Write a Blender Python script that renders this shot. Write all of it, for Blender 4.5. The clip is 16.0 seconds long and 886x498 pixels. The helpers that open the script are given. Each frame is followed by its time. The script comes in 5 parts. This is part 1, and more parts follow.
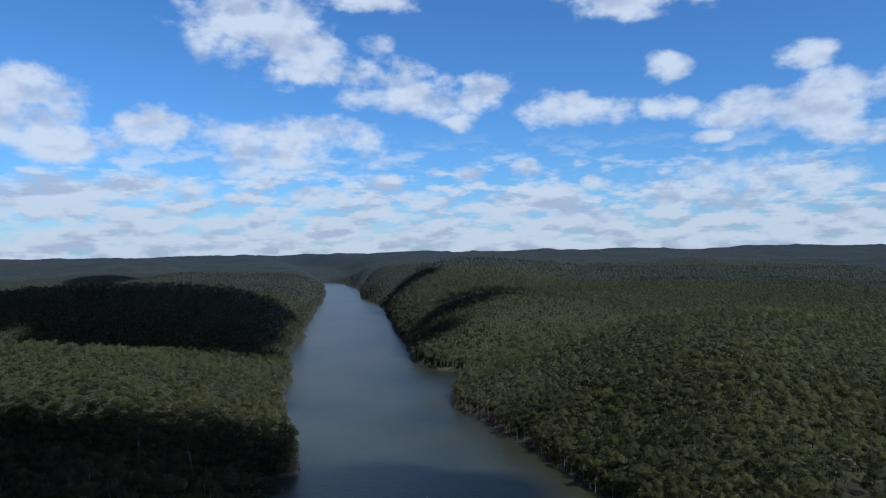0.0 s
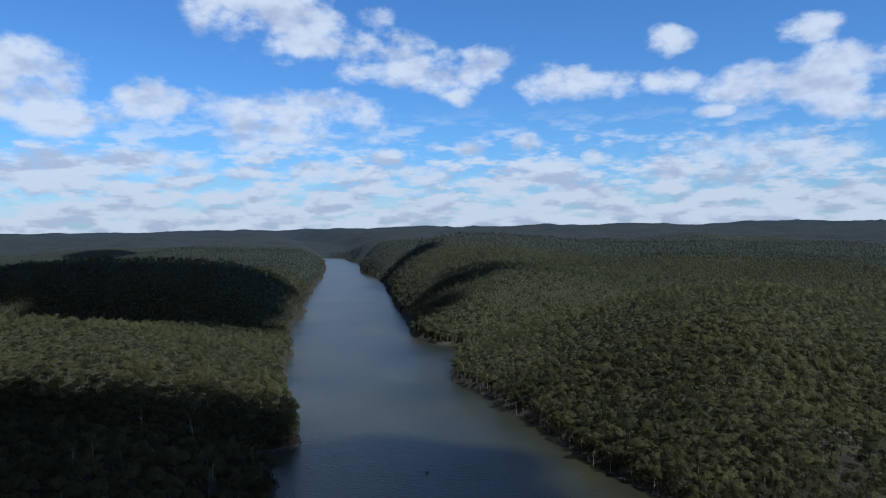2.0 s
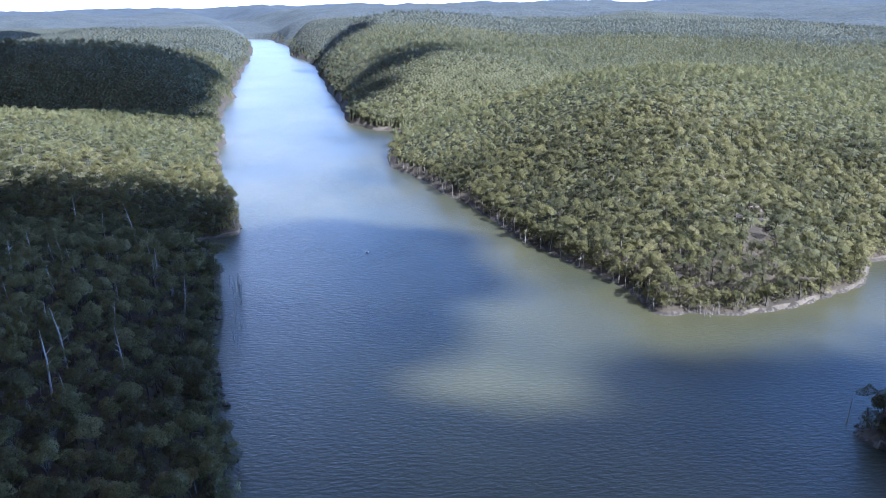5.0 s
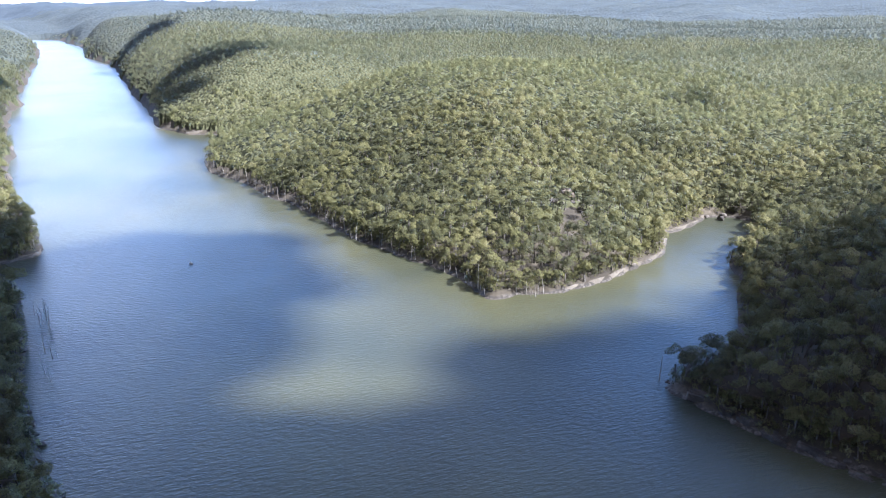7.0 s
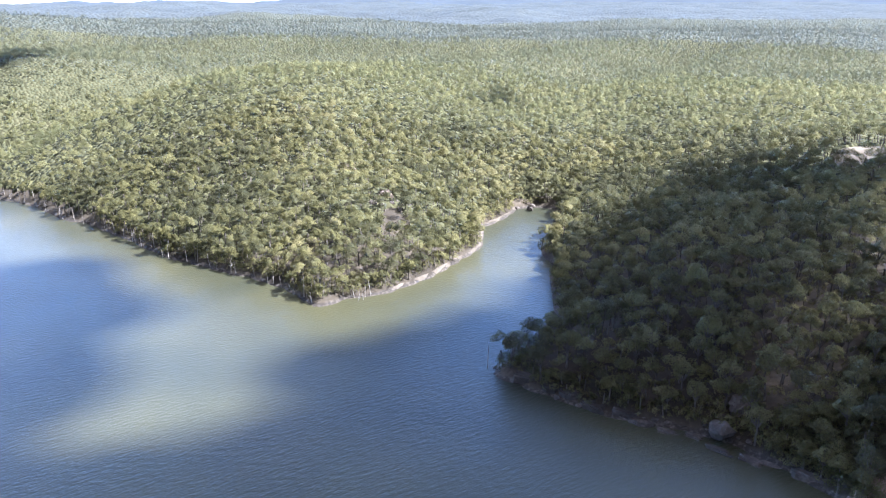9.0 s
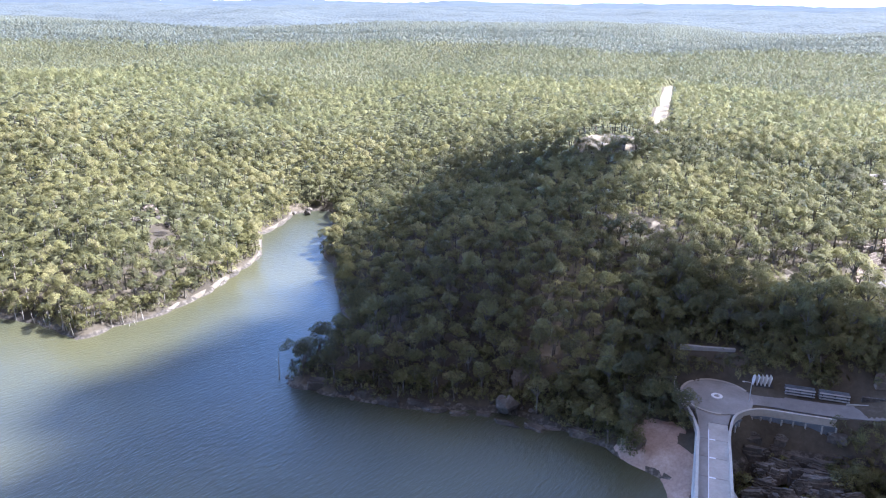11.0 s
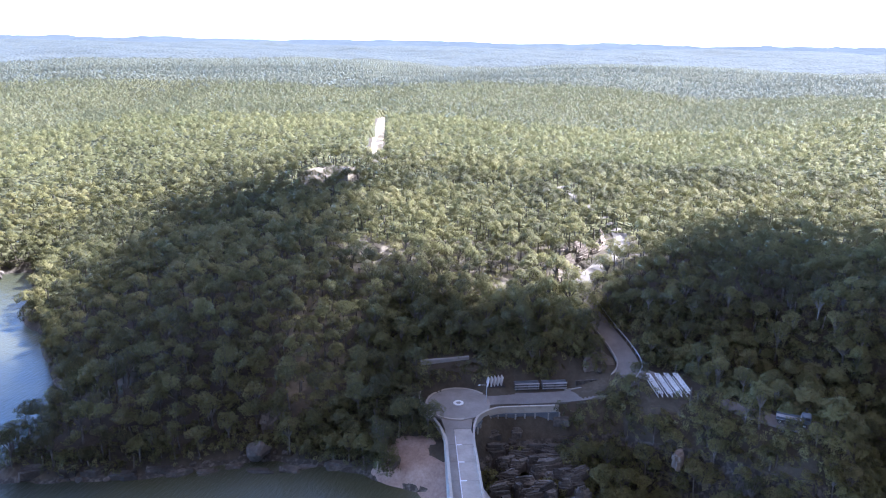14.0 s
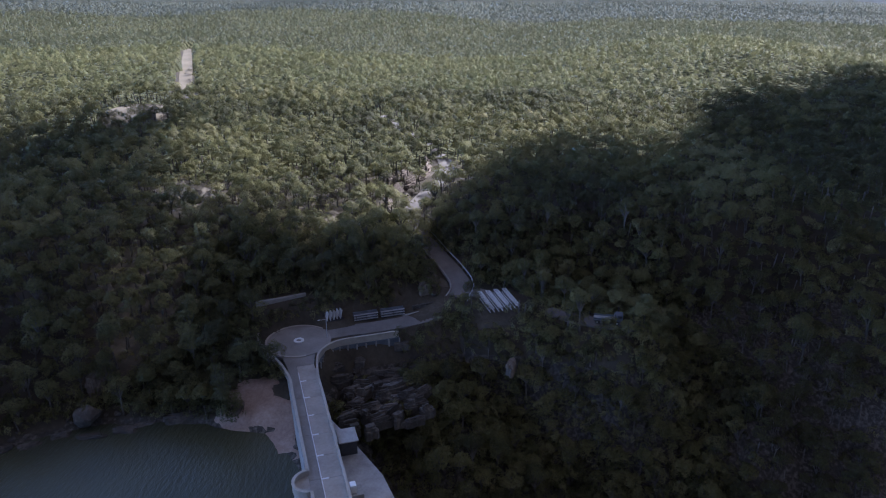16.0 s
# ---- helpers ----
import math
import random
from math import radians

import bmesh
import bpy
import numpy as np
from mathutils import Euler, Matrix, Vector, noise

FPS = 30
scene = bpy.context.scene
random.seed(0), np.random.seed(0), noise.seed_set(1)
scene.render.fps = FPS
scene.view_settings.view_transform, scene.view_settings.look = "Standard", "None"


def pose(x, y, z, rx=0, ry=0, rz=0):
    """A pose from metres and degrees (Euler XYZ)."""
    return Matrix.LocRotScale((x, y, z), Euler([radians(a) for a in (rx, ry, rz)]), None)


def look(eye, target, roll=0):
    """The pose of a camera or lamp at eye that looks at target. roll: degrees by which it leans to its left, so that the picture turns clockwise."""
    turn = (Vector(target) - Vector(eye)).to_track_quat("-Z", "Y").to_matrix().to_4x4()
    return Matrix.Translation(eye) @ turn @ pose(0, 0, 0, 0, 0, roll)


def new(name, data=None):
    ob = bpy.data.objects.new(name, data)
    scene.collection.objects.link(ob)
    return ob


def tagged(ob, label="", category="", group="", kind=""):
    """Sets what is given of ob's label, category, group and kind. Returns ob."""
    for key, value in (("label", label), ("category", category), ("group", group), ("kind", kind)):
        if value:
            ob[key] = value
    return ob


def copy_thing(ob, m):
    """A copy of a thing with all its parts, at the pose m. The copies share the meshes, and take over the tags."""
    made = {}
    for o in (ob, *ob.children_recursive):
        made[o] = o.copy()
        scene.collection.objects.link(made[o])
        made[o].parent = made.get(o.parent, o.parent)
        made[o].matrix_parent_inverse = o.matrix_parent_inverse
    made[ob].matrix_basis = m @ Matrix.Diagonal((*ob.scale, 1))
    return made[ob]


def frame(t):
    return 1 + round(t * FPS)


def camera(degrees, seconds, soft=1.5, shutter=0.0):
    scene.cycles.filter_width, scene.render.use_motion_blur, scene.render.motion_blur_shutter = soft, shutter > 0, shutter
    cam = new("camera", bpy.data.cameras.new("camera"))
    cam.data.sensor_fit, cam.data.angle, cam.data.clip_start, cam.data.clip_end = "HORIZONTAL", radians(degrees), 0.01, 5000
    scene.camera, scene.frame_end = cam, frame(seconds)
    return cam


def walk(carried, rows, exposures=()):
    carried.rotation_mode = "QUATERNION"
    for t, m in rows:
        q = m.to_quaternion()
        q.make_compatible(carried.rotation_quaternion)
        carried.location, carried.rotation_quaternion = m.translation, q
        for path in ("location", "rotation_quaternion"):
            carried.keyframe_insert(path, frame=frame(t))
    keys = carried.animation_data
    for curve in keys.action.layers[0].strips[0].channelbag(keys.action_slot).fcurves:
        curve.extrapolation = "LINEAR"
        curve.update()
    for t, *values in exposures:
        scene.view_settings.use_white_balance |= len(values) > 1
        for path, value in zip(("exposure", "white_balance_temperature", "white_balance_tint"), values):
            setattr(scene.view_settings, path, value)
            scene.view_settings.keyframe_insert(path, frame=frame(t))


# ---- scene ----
EYE_Z = 82.0
cam = camera(63.64, 16.0, soft=1.1)
PATH = [
    (0.0, pose(0, 0, EYE_Z, 90.25, 0.50, 0.00)),
    (0.5, pose(0, 0, EYE_Z, 88.89, 0.42, 0.01)),
    (1.0, pose(0, 0, EYE_Z, 87.46, 0.36, 0.00)),
    (1.5, pose(0, 0, EYE_Z, 87.62, 0.42, -0.02)),
    (2.0, pose(0, 0, EYE_Z, 88.25, 0.42, -0.00)),
    (2.5, pose(0, 0, EYE_Z, 86.88, 0.38, -0.00)),
    (3.0, pose(0, 0, EYE_Z, 80.17, 0.38, 0.03)),
    (3.5, pose(0, 0, EYE_Z, 74.61, 0.38, 0.03)),
    (6.0, pose(0, 0, EYE_Z, 70.70, 0.45, -11.98)),
    (6.5, pose(0, 0, EYE_Z, 70.75, 0.45, -15.69)),
    (7.0, pose(0, 0, EYE_Z, 70.76, 0.42, -19.32)),
    (7.5, pose(0, 0, EYE_Z, 70.77, 0.40, -22.91)),
    (8.0, pose(0, 0, EYE_Z, 70.86, 0.34, -26.58)),
    (8.5, pose(0, 0, EYE_Z, 70.90, 0.34, -30.35)),
    (9.0, pose(0, 0, EYE_Z, 70.93, 0.29, -34.18)),
    (9.5, pose(0, 0, EYE_Z, 70.92, 0.19, -38.95)),
    (12.0, pose(0, 0, EYE_Z, 71.65, -0.24, -60.27)),
    (12.5, pose(0, 0, EYE_Z, 72.08, -0.19, -63.95)),
    (13.0, pose(0, 0, EYE_Z, 72.32, -0.27, -67.47)),
    (13.5, pose(0, 0, EYE_Z, 72.48, -0.31, -70.99)),
    (14.0, pose(0, 0, EYE_Z, 73.81, -0.35, -74.51)),
    (14.5, pose(0, 0, EYE_Z, 78.40, -0.40, -78.03)),
    (15.0, pose(0, 0, EYE_Z, 82.49, -0.38, -81.52)),
    (15.5, pose(0, 0, EYE_Z, 79.17, -0.37, -85.20)),
    (16.0, pose(0, 0, EYE_Z, 68.42, -0.38, -88.75)),
]
EXPOSURES = [(0.0, -1.12, 5500, 11), (2.5, -1.08, 5500, 12), (3.0, -0.98, 5350, 13), (3.5, -0.15, 4900, 24), (6.0, 1.7, 5500, 20), (9.5, 2.38, 5650, 23),
             (12.5, 2.5, 5580, 24), (14.0, 2.45, 5580, 24), (14.5, 2.28, 5500, 22), (15.0, 1.13, 5400, 21), (15.5, 0.4, 5500, 24), (16.0, 1.0, 5500, 25)]
walk(cam, PATH, EXPOSURES)

# ---- light ----
SUN_YAW, SUN_EL = -130.0, 48.0
to_sun = Vector((-math.sin(radians(SUN_YAW)) * math.cos(radians(SUN_EL)),
                 math.cos(radians(SUN_YAW)) * math.cos(radians(SUN_EL)), math.sin(radians(SUN_EL))))
sun = new("sun", bpy.data.lights.new("sun", "SUN"))
sun.data.energy, sun.data.angle, sun.data.color = 4.3, radians(0.53), (1.0, 0.95, 0.86)
sun.matrix_world = look((0, 0, 900), Vector((0, 0, 900)) - to_sun)

world = bpy.data.worlds.new("sky")
scene.world = world
world.use_nodes = True


def wire(tree, a, b):
    tree.links.new(a, b)


def build_sky(tree):
    """Clear blue sky with drifting cumulus: broad fields by noise on a flat cloud deck, single clouds as soft ragged puffs."""
    n = tree.nodes
    n.clear()

    def add(kind, **inputs):
        node = n.new(kind)
        for key, value in inputs.items():
            setattr(node, key, value)
        return node

    def op(what, a, b=None, c=None, clamp=False):
        node = n.new("ShaderNodeMath")
        node.operation, node.use_clamp = what, clamp
        for slot, v in zip(node.inputs, (a, b, c)):
            if v is None:
                continue
            if isinstance(v, (int, float)):
                slot.default_value = v
            else:
                wire(tree, v, slot)
        return node.outputs[0]

    def ramp(v, lo, hi):
        node = n.new("ShaderNodeMapRange")
        node.interpolation_type = "SMOOTHSTEP"
        wire(tree, v, node.inputs[0])
        node.inputs[1].default_value, node.inputs[2].default_value = lo, hi
        return node.outputs[0]

    sky = add("ShaderNodeTexSky", sky_type="NISHITA", sun_disc=False, sun_elevation=radians(SUN_EL),
              sun_rotation=radians(-SUN_YAW), altitude=300.0, air_density=1.0, dust_density=0.6, ozone_density=1.6)
    where = add("ShaderNodeTexCoord")
    split = add("ShaderNodeSeparateXYZ")
    wire(tree, where.outputs["Generated"], split.inputs[0])
    x, y, z = split.outputs
    up = op("MAXIMUM", z, 0.0)
    # flat deck coordinates
    depth = op("ADD", up, 0.035)
    px, py = op("DIVIDE", x, depth), op("DIVIDE", y, depth)
    deck = add("ShaderNodeCombineXYZ")
    wire(tree, px, deck.inputs[0])
    wire(tree, py, deck.inputs[1])

    def fbm(vec, scale, detail, rough, distortion=0.0):
        t = n.new("ShaderNodeTexNoise")
        t.inputs["Scale"].default_value, t.inputs["Detail"].default_value = scale, detail
        t.inputs["Roughness"].default_value, t.inputs["Distortion"].default_value = rough, distortion
        wire(tree, vec, t.inputs["Vector"])
        return t.outputs[0]

    broad = fbm(deck.outputs[0], 0.55, 8.0, 0.62)
    # angles round the compass and above the horizon, in degrees
    az = op("MULTIPLY", op("ARCTAN2", op("MULTIPLY", x, -1.0), y), 57.2958)
    el = op("MULTIPLY", op("ARCSINE", z), 57.2958)
    ang = add("ShaderNodeCombineXYZ")
    wire(tree, az, ang.inputs[0])
    wire(tree, op("MULTIPLY", el, 1.5), ang.inputs[1])
    rag = op("SUBTRACT", fbm(ang.outputs[0], 0.30, 8.0, 0.58), 0.5)
    lump = op("SUBTRACT", fbm(ang.outputs[0], 0.11, 2.0, 0.5), 0.5)
    field = None
    for a, e, w, h in CLOUDS:
        u = op("DIVIDE", op("SUBTRACT", az, a), w)
        v = op("DIVIDE", op("SUBTRACT", el, e), h)
        d = op("SUBTRACT", 1.0, op("ADD", op("MULTIPLY", u, u), op("MULTIPLY", v, v)))
        field = d if field is None else op("MAXIMUM", field, d)
    field = op("MAXIMUM", field, -3.0)
    body = op("ADD", op("ADD", field, op("MULTIPLY", rag, 4.2)), op("MULTIPLY", lump, 1.6))
    puffs = ramp(body, -0.2, 1.1)
    # low banks of distant cloud, and a thicker cover towards the sun's side
    def stretched(sx, sy, lift=0.0):
        c = add("ShaderNodeCombineXYZ")
        wire(tree, op("MULTIPLY", az, sx), c.inputs[0])
        wire(tree, op("MULTIPLY", op("ADD", el, lift), sy), c.inputs[1])
        return c.outputs[0]

    low = ramp(el, 10.0, 5.0)
    side = op("MULTIPLY", op("MULTIPLY", ramp(az, -34.0, -50.0), ramp(az, -150.0, -125.0)), ramp(el, 26.0, 17.0))
    rear_az = op("MAXIMUM", ramp(az, 42.0, 60.0), ramp(az, -128.0, -145.0))
    # rows of small cumulus, closing up towards the horizon
    bank = fbm(stretched(0.24, 0.75), 1.0, 9.0, 0.60)
    bank_up = fbm(stretched(0.24, 0.75, 0.5), 1.0, 5.0, 0.60)
    heap = fbm(stretched(0.085, 0.17), 1.0, 9.0, 0.60)
    heap_up = fbm(stretched(0.085, 0.17, 1.4), 1.0, 5.0, 0.60)
    banks = op("MULTIPLY", ramp(op("ADD", bank, op("MULTIPLY", ramp(el, 7.0, 0.3), 0.15)), 0.47, 0.63), op("MULTIPLY", low, op("SUBTRACT", 1.0, op("MULTIPLY", ramp(az, -40.0, -60.0), 0.65))))
    heaps = op("MULTIPLY", ramp(op("ADD", heap, op("ADD", op("MULTIPLY", ramp(el, 10.0, 5.0), 0.11), op("MULTIPLY", ramp(el, 14.0, 20.0), 0.10))), 0.56, 0.66), side)
    over = op("MULTIPLY", ramp(broad, 0.28, 0.42), ramp(el, 40.0, 54.0))
    over = op("MAXIMUM", over, op("MULTIPLY", ramp(broad, 0.40, 0.54), ramp(el, 22.0, 28.0)))
    sunward = op("MULTIPLY", ramp(az, -52.0, -76.0), ramp(el, 18.0, 28.0))
    over = op("MAXIMUM", over, op("MULTIPLY", sunward, ramp(heap, 0.20, 0.40)))
    over = op("MAXIMUM", over, op("MULTIPLY", rear_az, ramp(heap, 0.08, 0.24)))
    veil = op("MULTIPLY", ramp(el, 6.0, 0.0), 0.5)
    mask = op("MULTIPLY", op("MAXIMUM", op("MAXIMUM", op("MAXIMUM", puffs, banks), veil), op("MAXIMUM", heaps, over)), 0.94)
    # bright crowns, greyer bases
    rag_up = fbm(stretched(1.0, 1.5, 0.9), 0.24, 3.0, 0.5)
    rag_here = fbm(stretched(1.0, 1.5), 0.24, 3.0, 0.5)
    relief = op("ADD", op("MULTIPLY", op("SUBTRACT", rag_here, rag_up), 1.0), op("MULTIPLY", op("SUBTRACT", bank, bank_up), op("MULTIPLY", low, 1.1)))
    relief = op("ADD", relief, op("MULTIPLY", op("SUBTRACT", heap, heap_up), op("MULTIPLY", side, 1.1)))
    crown = ramp(op("ADD", relief, op("MULTIPLY", ramp(body, 2.4, 0.3), 0.06)), -0.14, 0.12)
    tone = n.new("ShaderNodeMix")
    tone.data_type = "RGBA"
    wire(tree, crown, tone.inputs[0])
    tone.inputs[6].default_value = (8.4, 9.2, 10.6, 1)
    tone.inputs[7].default_value = (12.2, 12.8, 13.2, 1)
    base = n.new("ShaderNodeMix")
    base.data_type = "RGBA"
    wire(tree, op("MAXIMUM", op("MAXIMUM", ramp(el, 38.0, 50.0), sunward), op("MULTIPLY", rear_az, 0.97)), base.inputs[0])
    # the dull side of the cover: darker towards the horizon behind
    dull = n.new("ShaderNodeMix")
    dull.data_type = "RGBA"
    wire(tree, ramp(el, 20.0, 60.0), dull.inputs[0])
    dull.inputs[6].default_value = (0.09, 0.082, 0.072, 1)
    dull.inputs[7].default_value = (0.86, 0.64, 0.41, 1)
    wire(tree, dull.outputs[2], base.inputs[7])
    thin = n.new("ShaderNodeVectorMath")
    thin.operation = "SCALE"
    wire(tree, tone.outputs[2], thin.inputs[0])
    wire(tree, op("SUBTRACT", 1.0, op("MAXIMUM", op("MULTIPLY", ramp(az, -40.0, -62.0), 0.53), op("MAXIMUM", op("MULTIPLY", ramp(el, 8.0, 2.0), 0.10), op("MULTIPLY", ramp(el, 20.0, 27.0), 0.82)))), thin.inputs["Scale"])
    wire(tree, thin.outputs[0], base.inputs[6])
    out = n.new("ShaderNodeMix")
    out.data_type = "RGBA"
    wire(tree, mask, out.inputs[0])
    deep = n.new("ShaderNodeMix")
    deep.data_type, deep.blend_type = "RGBA", "MULTIPLY"
    deep.inputs[0].default_value = 1.0
    wire(tree, sky.outputs[0], deep.inputs[6])
    deep.inputs[7].default_value = (0.98, 1.55, 2.10, 1)
    wire(tree, deep.outputs[2], out.inputs[6])
    wire(tree, base.outputs[2], out.inputs[7])
    bg = add("ShaderNodeBackground")
    bg.inputs[1].default_value = 0.12
    wire(tree, out.outputs[2], bg.inputs[0])
    end = add("ShaderNodeOutputWorld")
    wire(tree, bg.outputs[0], end.inputs[0])


# single clouds: yaw, height above the horizon, half width, half height, in degrees
CLOUDS = [(14.6, 17.3, 6.2, 3.5), (10.9, 15.0, 4.0, 2.3), (6, 19.6, 4.8, 1.2), (5.3, 16.3, 1.6, 1.1), (4.5, 14, 3.8, 1.5), (1, 12.2, 7.5, 1.7),
          (-3.4, 13.2, 3, 1.1), (-10, 10.9, 5.6, 1.7), (-17.4, 10.9, 2.4, 1.0), (-15.7, 19.2, 5.8, 2.0), (-17.4, 13.8, 1.9, 1.2), (-27, 13.7, 2.1, 1.0),
          (-26.7, 10.2, 6.8, 1.8), (-30, 11, 4.4, 1.7), (-30, 8.1, 3, 1.1), (12.7, 8.1, 7.4, 2.6), (8.7, 8.8, 4.4, 2.0), (30.5, 10.4, 5, 2.8),
          (27.4, 8, 5.6, 1.7), (22.5, 9.2, 3.2, 1.9), (-23, 5, 8, 2.3), (26.6, 4.6, 10, 1.7), (9.6, 4.3, 3, 1.1), (2, 4.1, 3.4, 1.0), (4.5, 5.6, 2, 0.7),
          (-9, 4.3, 3.4, 1.2), (-2, 6.3, 1.6, 0.8), (-1.6, 10.2, 1.7, 0.9), (-7, 6.6, 1.5, 0.9), (-12, 5.3, 1.2, 0.8), (-20.8, 8.4, 1.6, 0.6)]
build_sky(world.node_tree)


# ---- materials ----
def noise_node(nodes, links, vec, scale, detail=4.0, rough=0.55):
    t = nodes.new("ShaderNodeTexNoise")
    t.inputs["Scale"].default_value, t.inputs["Detail"].default_value, t.inputs["Roughness"].default_value = scale, detail, rough
    if vec is not None:
        links.new(vec, t.inputs["Vector"])
    return t.outputs[0]


def surface(name, stops, scale=0.3, fine=4.0, rough=0.85, metal=0.0, bump=0.3, bump_dist=0.05, random_by="", amount=0.5, spec=0.5,
            translucent=0.0):
    """A material whose colour wanders through the stops by noise at two scales, and by a random number of each piece or island."""
    m = bpy.data.materials.new(name)
    m.use_nodes = True
    nodes, links = m.node_tree.nodes, m.node_tree.links
    bsdf = nodes["Principled BSDF"]
    co = nodes.new("ShaderNodeNewGeometry")
    a = noise_node(nodes, links, co.outputs["Position"], scale, 5.0, 0.6)
    b = noise_node(nodes, links, co.outputs["Position"], fine, 3.0, 0.6)
    mix = nodes.new("ShaderNodeMath")
    mix.operation = "MULTIPLY_ADD"
    links.new(b, mix.inputs[0])
    mix.inputs[1].default_value = 0.45
    links.new(a, mix.inputs[2])
    value = mix.outputs[0]
    if random_by:
        if random_by == "island":
            r = co.outputs["Random Per Island"]
        elif random_by == "object":
            r = nodes.new("ShaderNodeObjectInfo").outputs["Random"]
        else:
            at = nodes.new("ShaderNodeAttribute")
            at.attribute_name = random_by
            r = at.outputs["Fac"]
        more = nodes.new("ShaderNodeMath")
        more.operation = "MULTIPLY_ADD"
        links.new(r, more.inputs[0])
        more.inputs[1].default_value = amount
        links.new(value, more.inputs[2])
        less = nodes.new("ShaderNodeMath")
        less.operation = "SUBTRACT"
        links.new(more.outputs[0], less.inputs[0])
        less.inputs[1].default_value = amount / 2
        value = less.outputs[0]
    ramp = nodes.new("ShaderNodeValToRGB")
    el = ramp.color_ramp.elements
    while len(el) < len(stops):
        el.new(0.5)
    for k, c in enumerate(stops):
        el[k].position = 0.42 + 0.62 * k / max(1, len(stops) - 1) - 0.0
        el[k].color = (*c, 1)
    links.new(value, ramp.inputs[0])
    links.new(ramp.outputs[0], bsdf.inputs["Base Color"])
    bsdf.inputs["Roughness"].default_value, bsdf.inputs["Metallic"].default_value = rough, metal
    bsdf.inputs["Specular IOR Level"].default_value = spec
    if bump:
        bn = nodes.new("ShaderNodeBump")
        bn.inputs["Strength"].default_value, bn.inputs["Distance"].default_value = bump, bump_dist
        links.new(b, bn.inputs["Height"])
        links.new(bn.outputs[0], bsdf.inputs["Normal"])
    if translucent:
        tr = nodes.new("ShaderNodeBsdfTranslucent")
        links.new(ramp.outputs[0], tr.inputs[0])
        sh = nodes.new("ShaderNodeMixShader")
        sh.inputs[0].default_value = translucent
        links.new(bsdf.outputs[0], sh.inputs[1])
        links.new(tr.outputs[0], sh.inputs[2])
        links.new(sh.outputs[0], nodes["Material Output"].inputs[0])
    return m




def leaf_material(name, stops, translucent=0.25, outward=0.88, airy=0.0, grain=3.0, relief=1.1, gaps=0.53):
    """Foliage whose leaves take the light partly as the rounded clump that they belong to."""
    m = surface(name, stops, 0.03, grain, 0.6, bump=0, random_by="tint", amount=0.7, spec=0.25, translucent=translucent)
    nodes, links = m.node_tree.nodes, m.node_tree.links
    at = nodes.new("ShaderNodeAttribute")
    at.attribute_name = "clump"
    turn_ = nodes.new("ShaderNodeVectorTransform")
    turn_.vector_type, turn_.convert_from, turn_.convert_to = "NORMAL", "OBJECT", "WORLD"
    links.new(at.outputs["Vector"], turn_.inputs[0])
    geo = nodes.new("ShaderNodeNewGeometry")
    mix = nodes.new("ShaderNodeMix")
    mix.data_type = "VECTOR"
    mix.inputs[0].default_value = outward
    links.new(geo.outputs["Normal"], mix.inputs[4])
    links.new(turn_.outputs[0], mix.inputs[5])
    stir = nodes.new("ShaderNodeTexNoise")
    stir.inputs["Scale"].default_value, stir.inputs["Detail"].default_value = grain * 0.8, 3.0
    links.new(geo.outputs["Position"], stir.inputs["Vector"])
    centre = nodes.new("ShaderNodeVectorMath")
    centre.operation = "SUBTRACT"
    links.new(stir.outputs["Color"], centre.inputs[0])
    centre.inputs[1].default_value = (0.5, 0.5, 0.5)
    ruffle = nodes.new("ShaderNodeVectorMath")
    ruffle.operation = "MULTIPLY_ADD"
    links.new(centre.outputs[0], ruffle.inputs[0])
    ruffle.inputs[1].default_value = (relief, relief, relief)
    links.new(mix.outputs[1], ruffle.inputs[2])
    fix = nodes.new("ShaderNodeVectorMath")
    fix.operation = "NORMALIZE"
    links.new(ruffle.outputs[0], fix.inputs[0])
    for node in nodes:
        if node.bl_idname in ("ShaderNodeBsdfPrincipled", "ShaderNodeBsdfTranslucent"):
            links.new(fix.outputs[0], node.inputs["Normal"])
    if airy:
        # gaps between the leaves of a spray
        holes = noise_node(nodes, links, geo.outputs["Position"], airy, 2.0, 0.6)
        cut = nodes.new("ShaderNodeMath")
        cut.operation = "GREATER_THAN"
        links.new(holes, cut.inputs[0])
        cut.inputs[1].default_value = gaps
        end = nodes["Material Output"]
        leafy = end.inputs[0].links[0].from_socket
        gap = nodes.new("ShaderNodeBsdfTransparent")
        pick = nodes.new("ShaderNodeMixShader")
        links.new(cut.outputs[0], pick.inputs[0])
        links.new(gap.outputs[0], pick.inputs[1])
        links.new(leafy, pick.inputs[2])
        links.new(pick.outputs[0], end.inputs[0])
    return m


LEAF = leaf_material("eucalypt_leaves", [(0.098, 0.106, 0.052), (0.172, 0.177, 0.075), (0.246, 0.245, 0.098), (0.312, 0.298, 0.140)], 0.45, outward=0.80, airy=4.6, relief=2.0, gaps=0.52)
# with distance, aerial haze is painted into the leaf colours: paler, then greyer
LEAF_MID = leaf_material("olive_haze_canopy", [(0.239, 0.258, 0.123), (0.274, 0.288, 0.136), (0.310, 0.318, 0.148), (0.344, 0.344, 0.165)], 0.5, outward=0.97, airy=2.2, grain=0.6)
LEAF_FAR = leaf_material("far_haze_canopy", [(0.178, 0.207, 0.171), (0.193, 0.223, 0.183), (0.209, 0.239, 0.195), (0.224, 0.254, 0.206)], 0.5, outward=0.97, airy=1.8, grain=0.4)
